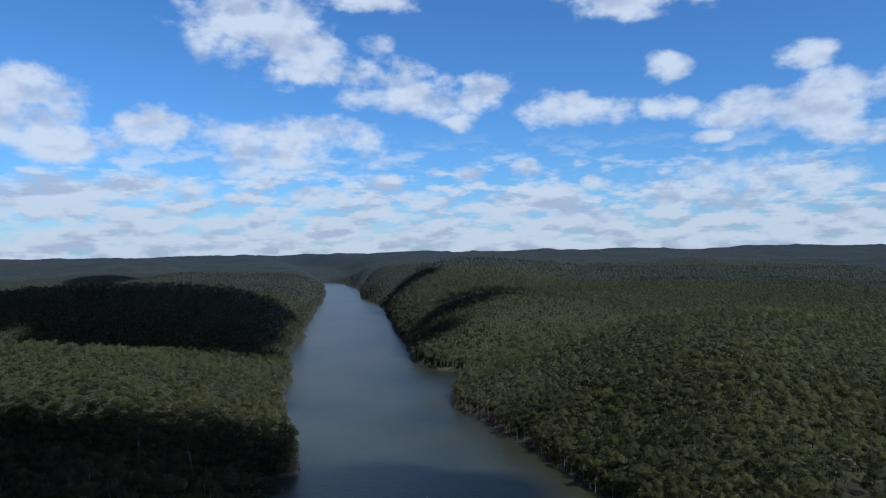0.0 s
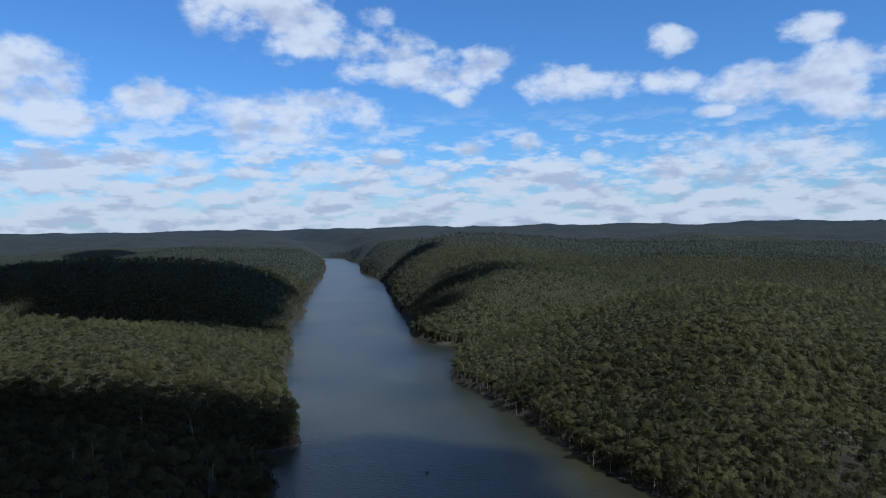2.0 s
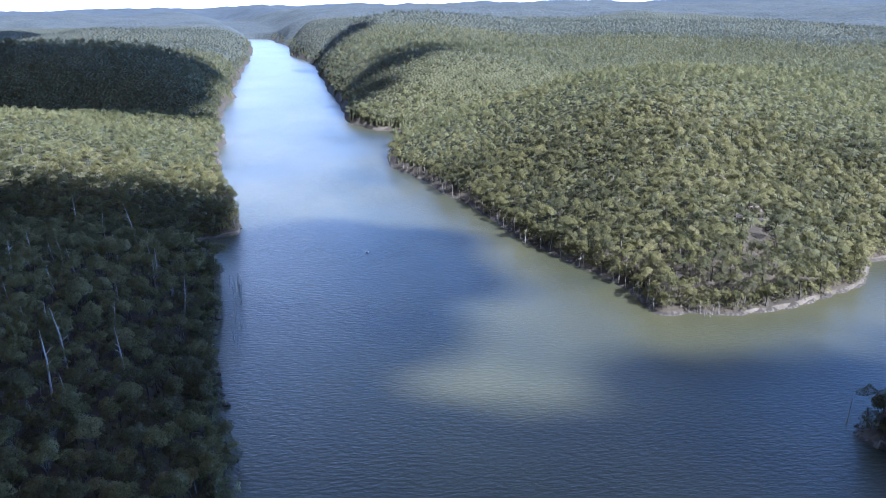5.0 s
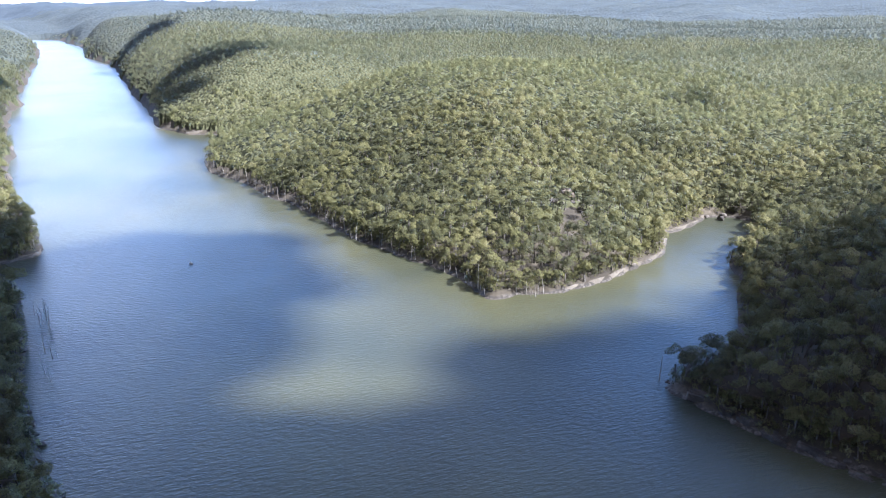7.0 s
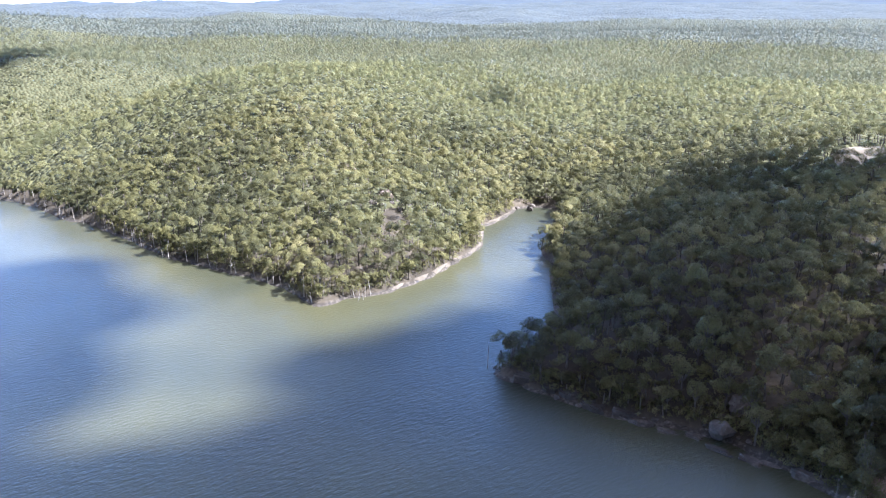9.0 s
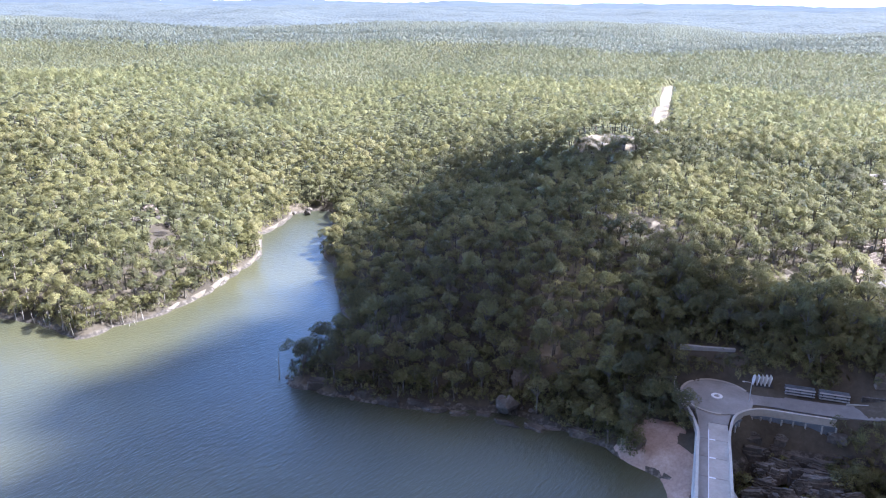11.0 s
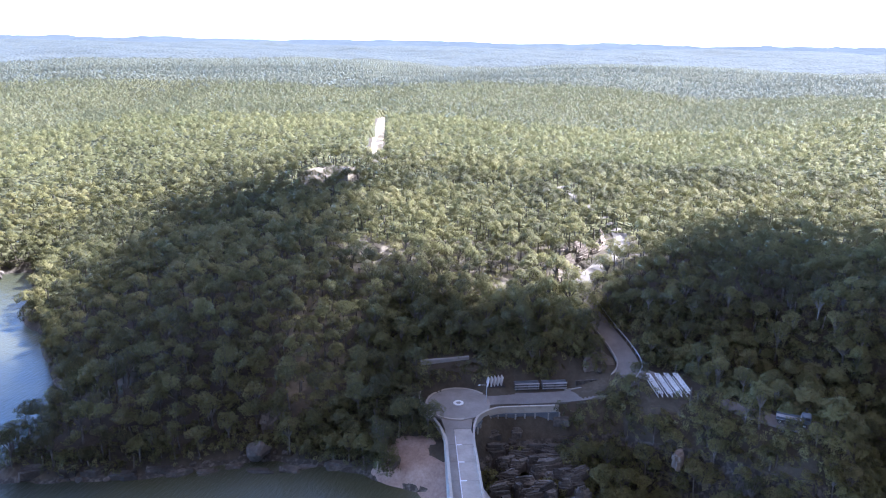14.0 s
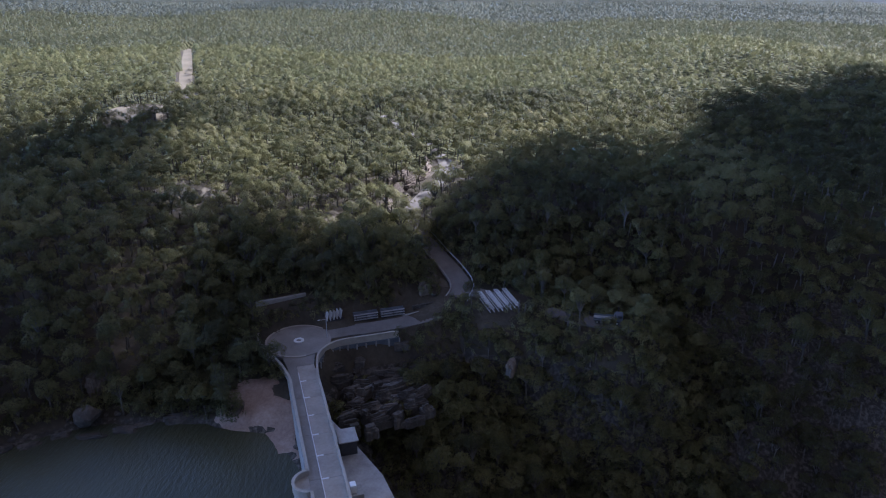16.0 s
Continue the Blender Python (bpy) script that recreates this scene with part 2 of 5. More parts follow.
LEAF_HILL = leaf_material("hill_haze_canopy", [(0.216, 0.238, 0.137), (0.244, 0.264, 0.150), (0.271, 0.289, 0.163), (0.298, 0.310, 0.178)], 0.5, outward=0.97, airy=2.0, grain=0.5)
BARK = surface("pale_bark", [(0.06, 0.052, 0.044), (0.13, 0.118, 0.10), (0.30, 0.28, 0.245)], 0.4, 3.0, 0.8, bump=0.4)
DEAD = surface("bleached_dead_wood", [(0.25, 0.23, 0.20), (0.42, 0.40, 0.36), (0.55, 0.53, 0.49)], 0.5, 4.0, 0.8, bump=0.4)
SAND = surface("pale_sand_and_rock_shelf", [(0.08, 0.068, 0.051), (0.135, 0.120, 0.094), (0.21, 0.187, 0.148)], 0.3, 2.0, 0.9, bump=0.5, bump_dist=0.1)
ROCK = surface("weathered_sandstone", [(0.035, 0.032, 0.029), (0.085, 0.077, 0.067), (0.20, 0.18, 0.155)], 0.25, 1.6, 0.9, bump=0.8, bump_dist=0.25,
               random_by="object", amount=0.2)
CUT_STONE = surface("cut_pale_sandstone", [(0.10, 0.084, 0.070), (0.215, 0.182, 0.150), (0.35, 0.30, 0.25)], 0.35, 1.8, 0.9, bump=0.8, bump_dist=0.2,
                    random_by="object", amount=0.2)
TRACK = surface("pale_graded_sand", [(0.155, 0.135, 0.095), (0.215, 0.19, 0.14), (0.27, 0.24, 0.18)], 0.1, 1.2, 0.95, bump=0.3)
ASPHALT = surface("worn_asphalt", [(0.185, 0.173, 0.158), (0.258, 0.241, 0.221), (0.33, 0.31, 0.285)], 0.25, 3.0, 0.9, bump=0.2, bump_dist=0.01)
BITUMEN = surface("dark_worn_bitumen", [(0.140, 0.131, 0.122), (0.195, 0.183, 0.170), (0.250, 0.236, 0.220)], 0.25, 3.0, 0.9, bump=0.2, bump_dist=0.01)
CONCRETE = surface("aged_concrete", [(0.24, 0.235, 0.22), (0.36, 0.35, 0.33), (0.46, 0.45, 0.43)], 0.3, 2.0, 0.85, bump=0.3, bump_dist=0.02)
PALE_CONCRETE = surface("sunbleached_concrete", [(0.32, 0.288, 0.245), (0.42, 0.380, 0.325), (0.50, 0.455, 0.395)], 0.3, 2.0, 0.85, bump=0.3,
                        bump_dist=0.02)
MUD = surface("wet_red_brown_sand", [(0.22, 0.152, 0.118), (0.34, 0.25, 0.20), (0.46, 0.36, 0.295)], 0.25, 2.0, 0.8, bump=0.4, bump_dist=0.05)
WHITE = surface("white_paint", [(0.66, 0.66, 0.65), (0.78, 0.78, 0.77), (0.84, 0.84, 0.83)], 0.5, 4.0, 0.6, bump=0.1)
GALV = surface("galvanised_steel", [(0.48, 0.49, 0.51), (0.60, 0.61, 0.63), (0.70, 0.71, 0.72)], 0.7, 6.0, 0.45, metal=0.6, bump=0.1)
DARK = surface("dark_shadowed_metal", [(0.03, 0.03, 0.035), (0.05, 0.05, 0.055), (0.08, 0.08, 0.08)], 0.7, 6.0, 0.6, bump=0.1)
BLUEGREY = surface("blue_grey_steel", [(0.10, 0.12, 0.145), (0.15, 0.175, 0.205), (0.21, 0.24, 0.28)], 0.7, 6.0, 0.5, metal=0.3, bump=0.1)


def canopy_material(name, stops, cell, depth):
    """Closed tree cover from afar: domed crowns by Voronoi cells, each with its own tone."""
    m = surface(name, stops, 0.012, 0.10, 0.95, bump=0, spec=0.1)
    nodes, links = m.node_tree.nodes, m.node_tree.links
    ramp = [n for n in nodes if n.bl_idname == "ShaderNodeValToRGB"][0]
    geo = nodes.new("ShaderNodeNewGeometry")
    vor = nodes.new("ShaderNodeTexVoronoi")
    vor.voronoi_dimensions = "2D"
    vor.inputs["Scale"].default_value = 1.0 / cell
    links.new(geo.outputs["Position"], vor.inputs["Vector"])
    split = nodes.new("ShaderNodeSeparateColor")
    links.new(vor.outputs["Color"], split.inputs[0])
    tone_ = nodes.new("ShaderNodeMath")
    tone_.operation = "MULTIPLY_ADD"
    links.new(split.outputs[0], tone_.inputs[0])
    tone_.inputs[1].default_value = 0.45
    links.new(ramp.inputs[0].links[0].from_socket, tone_.inputs[2])
    less = nodes.new("ShaderNodeMath")
    less.operation = "SUBTRACT"
    links.new(tone_.outputs[0], less.inputs[0])
    less.inputs[1].default_value = 0.22
    links.new(less.outputs[0], ramp.inputs[0])
    up_ = nodes.new("ShaderNodeMath")
    up_.operation = "SUBTRACT"
    up_.inputs[0].default_value = 1.0
    links.new(vor.outputs["Distance"], up_.inputs[1])
    bn = nodes.new("ShaderNodeBump")
    bn.inputs["Strength"].default_value, bn.inputs["Distance"].default_value = 0.8, depth
    links.new(up_.outputs[0], bn.inputs["Height"])
    links.new(bn.outputs[0], nodes["Principled BSDF"].inputs["Normal"])
    return m


# sheet under the crowns, its colour darkened so the gaps read dark
CANOPY = canopy_material("distant_grey_green_canopy", [(0.066, 0.071, 0.040), (0.082, 0.088, 0.048), (0.100, 0.105, 0.057), (0.118, 0.121, 0.067)], 2.4, 2.0)
# haze over distance painted into these canopy colours, bluer from ridge to far
RIDGE_CANOPY = canopy_material("ridge_haze_canopy", [(0.074, 0.085, 0.066), (0.084, 0.095, 0.073), (0.094, 0.106, 0.080), (0.104, 0.116, 0.088)], 4.0, 3.0)
BLUE_HAZE_CANOPY = canopy_material("blue_hazed_cover", [(0.068, 0.085, 0.090), (0.077, 0.095, 0.099), (0.086, 0.105, 0.108), (0.095, 0.115, 0.117)], 9.0, 1.6)
CLOUD = surface("white_cloud", [(0.80, 0.80, 0.80), (0.86, 0.86, 0.86), (0.9, 0.9, 0.9)], 0.01, 0.05, 1.0, bump=0, spec=0.0)


def let_light_through(m, share):
    """Thin cloud: a share of the sun comes through each side."""
    nodes, links = m.node_tree.nodes, m.node_tree.links
    clear, mix = nodes.new("ShaderNodeBsdfTransparent"), nodes.new("ShaderNodeMixShader")
    mix.inputs[0].default_value = share
    links.new(nodes["Principled BSDF"].outputs[0], mix.inputs[1])
    links.new(clear.outputs[0], mix.inputs[2])
    links.new(mix.outputs[0], nodes["Material Output"].inputs[0])


let_light_through(CLOUD, 0.22)
THIN_CLOUD = surface("thin_white_cloud", [(0.82, 0.82, 0.82), (0.87, 0.87, 0.87), (0.9, 0.9, 0.9)], 0.01, 0.05, 1.0, bump=0, spec=0.0)
let_light_through(THIN_CLOUD, 0.38)
THICK_CLOUD = surface("grey_based_cloud", [(0.74, 0.74, 0.74), (0.80, 0.80, 0.80), (0.86, 0.86, 0.86)], 0.01, 0.05, 1.0, bump=0, spec=0.0)
let_light_through(THICK_CLOUD, 0.12)


def soil_material():
    """Leaf litter over sandy soil, with bare pale sand and rock shelf at the water's edge and in worn patches."""
    m = surface("leaf_litter_and_sandy_soil", [(0.030, 0.026, 0.019), (0.052, 0.045, 0.032), (0.085, 0.073, 0.052), (0.15, 0.13, 0.10)], 0.06, 0.9,
                0.95, bump=0.6, bump_dist=0.3)
    nodes, links = m.node_tree.nodes, m.node_tree.links
    bsdf = nodes["Principled BSDF"]
    litter = bsdf.inputs["Base Color"].links[0].from_socket
    co = nodes.new("ShaderNodeNewGeometry")
    split = nodes.new("ShaderNodeSeparateXYZ")
    links.new(co.outputs["Position"], split.inputs[0])
    rag = noise_node(nodes, links, co.outputs["Position"], 0.25, 4.0, 0.6)
    bare = nodes.new("ShaderNodeMath")
    bare.operation = "MULTIPLY_ADD"
    links.new(rag, bare.inputs[0])
    bare.inputs[1].default_value = -1.1
    links.new(split.outputs[2], bare.inputs[2])
    fade = nodes.new("ShaderNodeMapRange")
    fade.inputs[1].default_value, fade.inputs[2].default_value = 0.25, -0.15
    links.new(bare.outputs[0], fade.inputs[0])
    fine = noise_node(nodes, links, co.outputs["Position"], 1.1, 4.0, 0.6)
    sand = nodes.new("ShaderNodeValToRGB")
    sand.color_ramp.elements[0].position, sand.color_ramp.elements[0].color = 0.45, (0.05, 0.045, 0.038, 1)
    sand.color_ramp.elements[1].position, sand.color_ramp.elements[1].color = 0.80, (0.24, 0.22, 0.185, 1)
    links.new(fine, sand.inputs[0])
    mix = nodes.new("ShaderNodeMix")
    mix.data_type = "RGBA"
    links.new(fade.outputs[0], mix.inputs[0])
    links.new(litter, mix.inputs[6])
    links.new(sand.outputs[0], mix.inputs[7])
    links.new(mix.outputs[2], bsdf.inputs["Base Color"])
    return m


SOIL = soil_material()


def water_material():
    m = bpy.data.materials.new("murky_lake_water")
    m.use_nodes = True
    nodes, links = m.node_tree.nodes, m.node_tree.links
    bsdf = nodes["Principled BSDF"]
    co = nodes.new("ShaderNodeNewGeometry")
    big = noise_node(nodes, links, co.outputs["Position"], 0.012, 3.0, 0.5)
    ramp = nodes.new("ShaderNodeValToRGB")
    ramp.color_ramp.elements[0].position, ramp.color_ramp.elements[0].color = 0.35, (0.044, 0.052, 0.035, 1)
    ramp.color_ramp.elements[1].position, ramp.color_ramp.elements[1].color = 0.70, (0.104, 0.102, 0.048, 1)
    links.new(big, ramp.inputs[0])
    links.new(ramp.outputs[0], bsdf.inputs["Base Color"])
    bsdf.inputs["Roughness"].default_value, bsdf.inputs["IOR"].default_value = 0.30, 1.33
    stretch = nodes.new("ShaderNodeMapping")
    stretch.inputs["Rotation"].default_value = (0, 0, radians(20))
    stretch.inputs["Scale"].default_value = (0.55, 1.5, 1)
    links.new(co.outputs["Position"], stretch.inputs["Vector"])
    wave = noise_node(nodes, links, stretch.outputs[0], 0.9, 3.0, 0.6)
    gust = noise_node(nodes, links, co.outputs["Position"], 0.02, 2.0, 0.5)
    mul = nodes.new("ShaderNodeMath")
    mul.operation = "MULTIPLY"
    links.new(wave, mul.inputs[0])
    links.new(gust, mul.inputs[1])
    bn = nodes.new("ShaderNodeBump")
    bn.inputs["Strength"].default_value, bn.inputs["Distance"].default_value = 0.9, 0.42
    links.new(mul.outputs[0], bn.inputs["Height"])
    links.new(bn.outputs[0], bsdf.inputs["Normal"])
    return m


WATER = water_material()
# aerial haze painted into the base colour, plus a faint added glow
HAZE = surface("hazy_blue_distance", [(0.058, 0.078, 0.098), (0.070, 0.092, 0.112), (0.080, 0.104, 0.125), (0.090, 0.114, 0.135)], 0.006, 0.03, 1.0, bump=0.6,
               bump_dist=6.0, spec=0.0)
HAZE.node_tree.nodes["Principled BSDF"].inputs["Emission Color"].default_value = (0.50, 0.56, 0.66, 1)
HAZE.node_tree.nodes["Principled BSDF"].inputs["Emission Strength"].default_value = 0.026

# ---- the lie of the land ----
LAKE = [(36, 20, 61), (51, 52, 63), (34.5, 92, 61.5), (30, 118, 60), (20, 150, 57), (15, 184, 59), (0, 228, 53), (-9, 285, 48), (-34, 375, 50),
        (-45, 440, 51), (-52, 480, 50), (-68, 522, 44), (-80, 612, 49), (-101, 760, 49), (-112, 850, 49), (-134, 1030, 50), (-152, 1150, 45),
        (-180, 1275, 36), (-217, 1553, 38), (-298, 1900, 34), (-322, 1950, 30)]
INLET = [(60, 146, 30), (103, 147, 28), (139, 171, 15), (153.5, 184, 10), (168, 197, 14), (191, 213, 9)]
COVE = [(-30, 245, 40), (-64, 249, 11)]
BIGHT = [(-40, 470, 42), (0, 466, 25), (20, 470, 15)]
# points of land that reach into the lake: x, y, half width
NOSES = [[(50, 322, 22), (44, 385, 39), (40, 404, 35)], [(-118, 392, 30), (-120, 398, 30)], [(-165, 690, 29), (-170, 720, 29)], [(-200, 905, 33), (-205, 930, 33)],
         [(-285, 1440, 46), (-300, 1480, 46)]]
# side valleys that run back from the lake: line of x, y, depth; then half width
VALLEYS = [([(10, 478, 16), (110, 512, 17), (260, 590, 15), (560, 660, 10)], 44), ([(-95, 1150, 24), (30, 1190, 22), (250, 1260, 16), (600, 1320, 10)], 75),
           ([(-190, 1640, 30), (60, 1680, 22), (420, 1740, 12)], 90), ([(-70, 249, 8), (-150, 264, 10), (-320, 290, 8)], 24),
           ([(-112, 530, 16), (-200, 542, 17), (-420, 560, 14)], 38), ([(-150, 790, 18), (-320, 800, 18), (-620, 830, 14)], 46),
           ([(-195, 1090, 22), (-420, 1120, 20), (-800, 1160, 14)], 60), ([(-270, 1640, 26), (-520, 1600, 22), (-900, 1560, 14)], 75),
           ([(-330, 2000, 40), (-410, 2500, 46), (-620, 3300, 40), (-900, 4200, 20)], 130), ([(300, 330, 9), (430, 420, 12), (700, 520, 12)], 55),
           ([(420, 10, 4), (520, 0, 6), (760, -60, 7), (1200, -120, 9)], 90), ([(520, 300, 5), (820, 330, 8), (1300, 420, 10)], 100)]
# road down to the dam: x, y, height
ROAD = [(136, 33.5, 6.0), (141.5, 24, 6.0), (143, 19, 6.0), (146, 11, 6.2), (149.5, 4, 6.8), (154, 0, 8.0), (160, -1.5, 9.0), (168, 1, 9.8),
        (176, 5, 11.0), (186, 10.5, 13.5), (197, 13, 15.5), (212, 8.5, 17.2), (226, 3.5, 18.6), (243, 5, 20.2), (256, 11, 22), (268, 19, 23), (300, 34, 25.0)]
SPUR = [(158, -4, 8.6), (152, -16, 8.0), (145.5, -30, 7.4), (144, -38, 7.2)]
DAM_END, DAM_WAY = np.array((127.8, 31.8)), np.array((-0.950, -0.312))
DAM_UP = np.array((-0.312, 0.950))
# broad hills and hollows: x, y, reach across x and y, height
HILLS = [(125, 385, 90, 85, 17), (40, 620, 60, 70, 10), (-190, 360, 110, 40, 13), (-290, 480, 150, 45, -16), (-330, 690, 190, 90, 17),
         (300, 640, 220, 110, -14), (-640, 930, 260, 60, -12), (-90, 1750, 130, 200, 18), (150, 820, 120, 60, -9), (260, 250, 60, 70, -6), (40, 1120, 130, 200, 22), (-450, 1250, 170, 230, 16), (420, 130, 160, 90, -3),
         (300, -60, 110, 80, -3), (420, -170, 130, 70, 14), (150, 110, 45, 45, 4), (294, 135, 24, 24, 6)]
rng = np.random.default_rng(7)
LATTICE = rng.random((256, 256))


def vnoise(x, y):
    """Smooth value noise, -1 to 1."""
    xi, yi = np.floor(x).astype(int), np.floor(y).astype(int)
    u, v = x - xi, y - yi
    u, v = u * u * (3 - 2 * u), v * v * (3 - 2 * v)
    g = lambda i, j: LATTICE[(xi + i) % 256, (yi + j) % 256]
    return 2 * (g(0, 0) * (1 - u) * (1 - v) + g(1, 0) * u * (1 - v) + g(0, 1) * (1 - u) * v + g(1, 1) * u * v) - 1


def smooth(lo, hi, v):
    t = np.clip((v - lo) / (hi - lo), 0, 1)
    return t * t * (3 - 2 * t)


def chain(x, y, line):
    """Distance to a line of (x, y, value), and the value at the nearest place."""
    best, val = np.full(np.shape(x), 1e9), np.zeros(np.shape(x))
    for (ax, ay, av), (bx, by, bv) in zip(line, line[1:]):
        dx, dy = bx - ax, by - ay
        t = np.clip(((x - ax) * dx + (y - ay) * dy) / (dx * dx + dy * dy), 0, 1)
        d = np.hypot(x - ax - t * dx, y - ay - t * dy)
        near = d < best
        best, val = np.where(near, d, best), np.where(near, av + t * (bv - av), val)
    return best, val


def shore(x, y):
    """Distance from the water's edge, negative over the lake."""
    out = np.full(np.shape(x), 1e9)
    for line in (LAKE, INLET, COVE, BIGHT):
        for a, b in zip(line, line[1:]):
            d, w = chain(x, y, (a, b))
            out = np.minimum(out, d - w)
    for line in NOSES:
        d, w = chain(x, y, line)
        out = np.maximum(out, w - d)
    return out + 2.2 * vnoise(x / 23, y / 23) + 1.0 * vnoise(x / 7, y / 7)


def ground(x, y):
    x, y = np.asarray(x, float), np.asarray(y, float)
    r, az = np.hypot(x, y), np.degrees(np.arctan2(-x, y))
    d = shore(x, y)
    sight = np.interp(az, (-122, -107, -92, -78, -61, -49, -30, -17, 0, 6, 17, 32, 50), (-.3, -.25, -.13, -.02, .2, .32, .32, .2, .02, -.01, -.22, -.33, -.3))
    far = EYE_Z - 17 + 4700 * np.tan(np.radians(sight))
    base = 13 + (far - 13) * (1 - np.exp(-r / 1500)) / (1 - np.exp(-4700 / 1500))
    # the low plateau beyond the dam rises more slowly
    k = 1 - math.exp(-430 / 1500)
    slow = k + (1 - np.exp(-4700 / 1500) - k) * (np.maximum(r - 430, 0) / 4270) ** 1.5
    slow = 13 + (far - 13) * slow / (1 - np.exp(-4700 / 1500))
    base += (np.minimum(slow, base) - base) * smooth(-8, -34, az) * (r > 430)
    roll = vnoise(x / 310 + 3.1, y / 310) * 0.6 + vnoise(x / 140, y / 140 + 9) * 0.3 + vnoise(x / 60 + 5, y / 60) * 0.14
    swell = 3 + np.minimum(r, 2200) * 0.005 + 0.008 * np.clip(r - 350, 0, 1500) * (1 - 0.6 * smooth(-32, -55, az))
    base += roll * swell - 0.25 * (swell - 3)
    for hx, hy, sx, sy, hh in HILLS:
        base += hh * np.exp(-((x - hx) / sx) ** 2 - ((y - hy) / sy) ** 2)
    for line, wide in VALLEYS:
        vd, vz = chain(x, y, line)
        base -= 1.35 * vz * np.exp(-(vd / wide) ** 2)
    base = np.maximum(base, 4)
    rise = 60 - 36 * smooth(430, 640, r)
    land = 1.3 * (1 - np.exp(-np.maximum(d, 0) / 1.5)) + base * (1 - np.exp(-np.maximum(d, 0) / rise))
    h = np.where(d > 0, land, np.maximum(-9, d * 0.35))
    # gorge below the dam
    s = (x - DAM_END[0]) * DAM_UP[0] + (y - DAM_END[1]) * DAM_UP[1]
    gd, _ = chain(x, y, [(55, -8, 0), (92, -36, 0), (108, -120, 0), (60, -400, 0), (120, -900, 0)])
    gorge = -40 + 0.60 * gd + 3.0 * vnoise(x / 17, y / 17) + 1.2 * np.round(vnoise(x / 9, y / 9) * 2)
    below = np.minimum(np.where(d > 0, np.maximum(land, 8), 14 + 0.02 * gd), gorge)
    along = (x - DAM_END[0]) * DAM_WAY[0] + (y - DAM_END[1]) * DAM_WAY[1]
    low = (s < -1.0) & (along > -14 - 0.4 * np.abs(s + 1))
    h = np.where(low | (s < -14), below, h)
    # silt shelf against the dam
    shelf = 1.7 - 0.06 * along - 0.2 * (s - 3)
    h = np.where((s > 0.5) & (along > -3) & (along < 40), np.maximum(h, np.maximum(shelf, -6)), h)
    # road bench
    for line, wide, bank in ((ROAD, 3.4, 5), (SPUR, 2.6, 17)):
        rd, rz = chain(x, y, line)
        w = smooth(wide + bank, wide, rd)
        h = h * (1 - w) + rz * w
    w = smooth(14, 8.5, np.hypot(x - 153, y + 10))
    h = h * (1 - w) + 8.3 * w
    w = smooth(11, 7.5, np.hypot(x - 136.3, y - 33.8))
    h = np.where((s > -7) & (along < 4), h * (1 - w) + 5.72 * w, h)
    return h


def mesh_of(name, verts, faces, mat, smooth_it=False, tint=None, clump=None):
    me = bpy.data.meshes.new(name)
    me.vertices.add(len(verts))
    me.vertices.foreach_set("co", np.asarray(verts, np.float32).ravel())
    faces = np.asarray(faces, np.int32)
    k = faces.shape[1]
    me.loops.add(faces.size)
    me.loops.foreach_set("vertex_index", faces.ravel())
    me.polygons.add(len(faces))
    me.polygons.foreach_set("loop_start", np.arange(0, faces.size, k, dtype=np.int32))
    me.polygons.foreach_set("loop_total", np.full(len(faces), k, np.int32))
    me.polygons.foreach_set("use_smooth", np.full(len(faces), smooth_it, bool))
    if tint is not None:
        me.attributes.new("tint", "FLOAT", "POINT").data.foreach_set("value", np.asarray(tint, np.float32))
    if clump is not None:
        me.attributes.new("clump", "FLOAT_VECTOR", "POINT").data.foreach_set("vector", np.asarray(clump, np.float32).ravel())
    me.update(calc_edges=True)
    if isinstance(mat, list):
        for m in mat:
            me.materials.append(m)
    else:
        me.materials.append(mat)
    return me


def part(name, bm, material, parent, label=""):
    me = bpy.data.meshes.new(name)
    bm.to_mesh(me)
    bm.free()
    me.materials.append(material)
    ob = new(name, me)
    ob.parent = parent
    return tagged(ob, label) if label else ob


# ground sheet: rings round the middle of the place, closer together near by
RINGS, SPOKES = 200, 560
radii = np.concatenate([[0.02], np.geomspace(14, 5600, RINGS - 1)])
turn = np.radians(np.concatenate([np.linspace(-36, 125, 470, endpoint=False), np.linspace(125, 324, 90, endpoint=False)]))
gx, gy = radii[:, None] * np.sin(turn), radii[:, None] * np.cos(turn)
gz = ground(gx, gy)
gi = np.arange(RINGS * SPOKES).reshape(RINGS, SPOKES)
quads = np.stack([gi[:-1], gi[1:], np.roll(gi[1:], -1, 1), np.roll(gi[:-1], -1, 1)], -1).reshape(-1, 4)
gverts = np.stack([gx, gy, gz], -1).reshape(-1, 3)
gme = mesh_of("ground", gverts, quads[:, ::-1], SOIL, True)
land = tagged(new("ground", gme), "sandy forest ground with leaf litter, rolling to the horizon", "ground", kind="structure")

wv = [(-700, -30, 0), (60, 9.0, 0), (132, 33.0, 0), (420, 120, 0), (420, 2400, 0), (-700, 2400, 0)]
water = tagged(new("water", mesh_of("water", wv, [[0, 1, 2, 3, 4, 5]], WATER)), "murky blue-green reservoir water with fine ripples", "lake",
               kind="structure")

# ---- forest ----
def unit(v):
    return v / np.maximum(np.linalg.norm(v, axis=-1, keepdims=True), 1e-6)


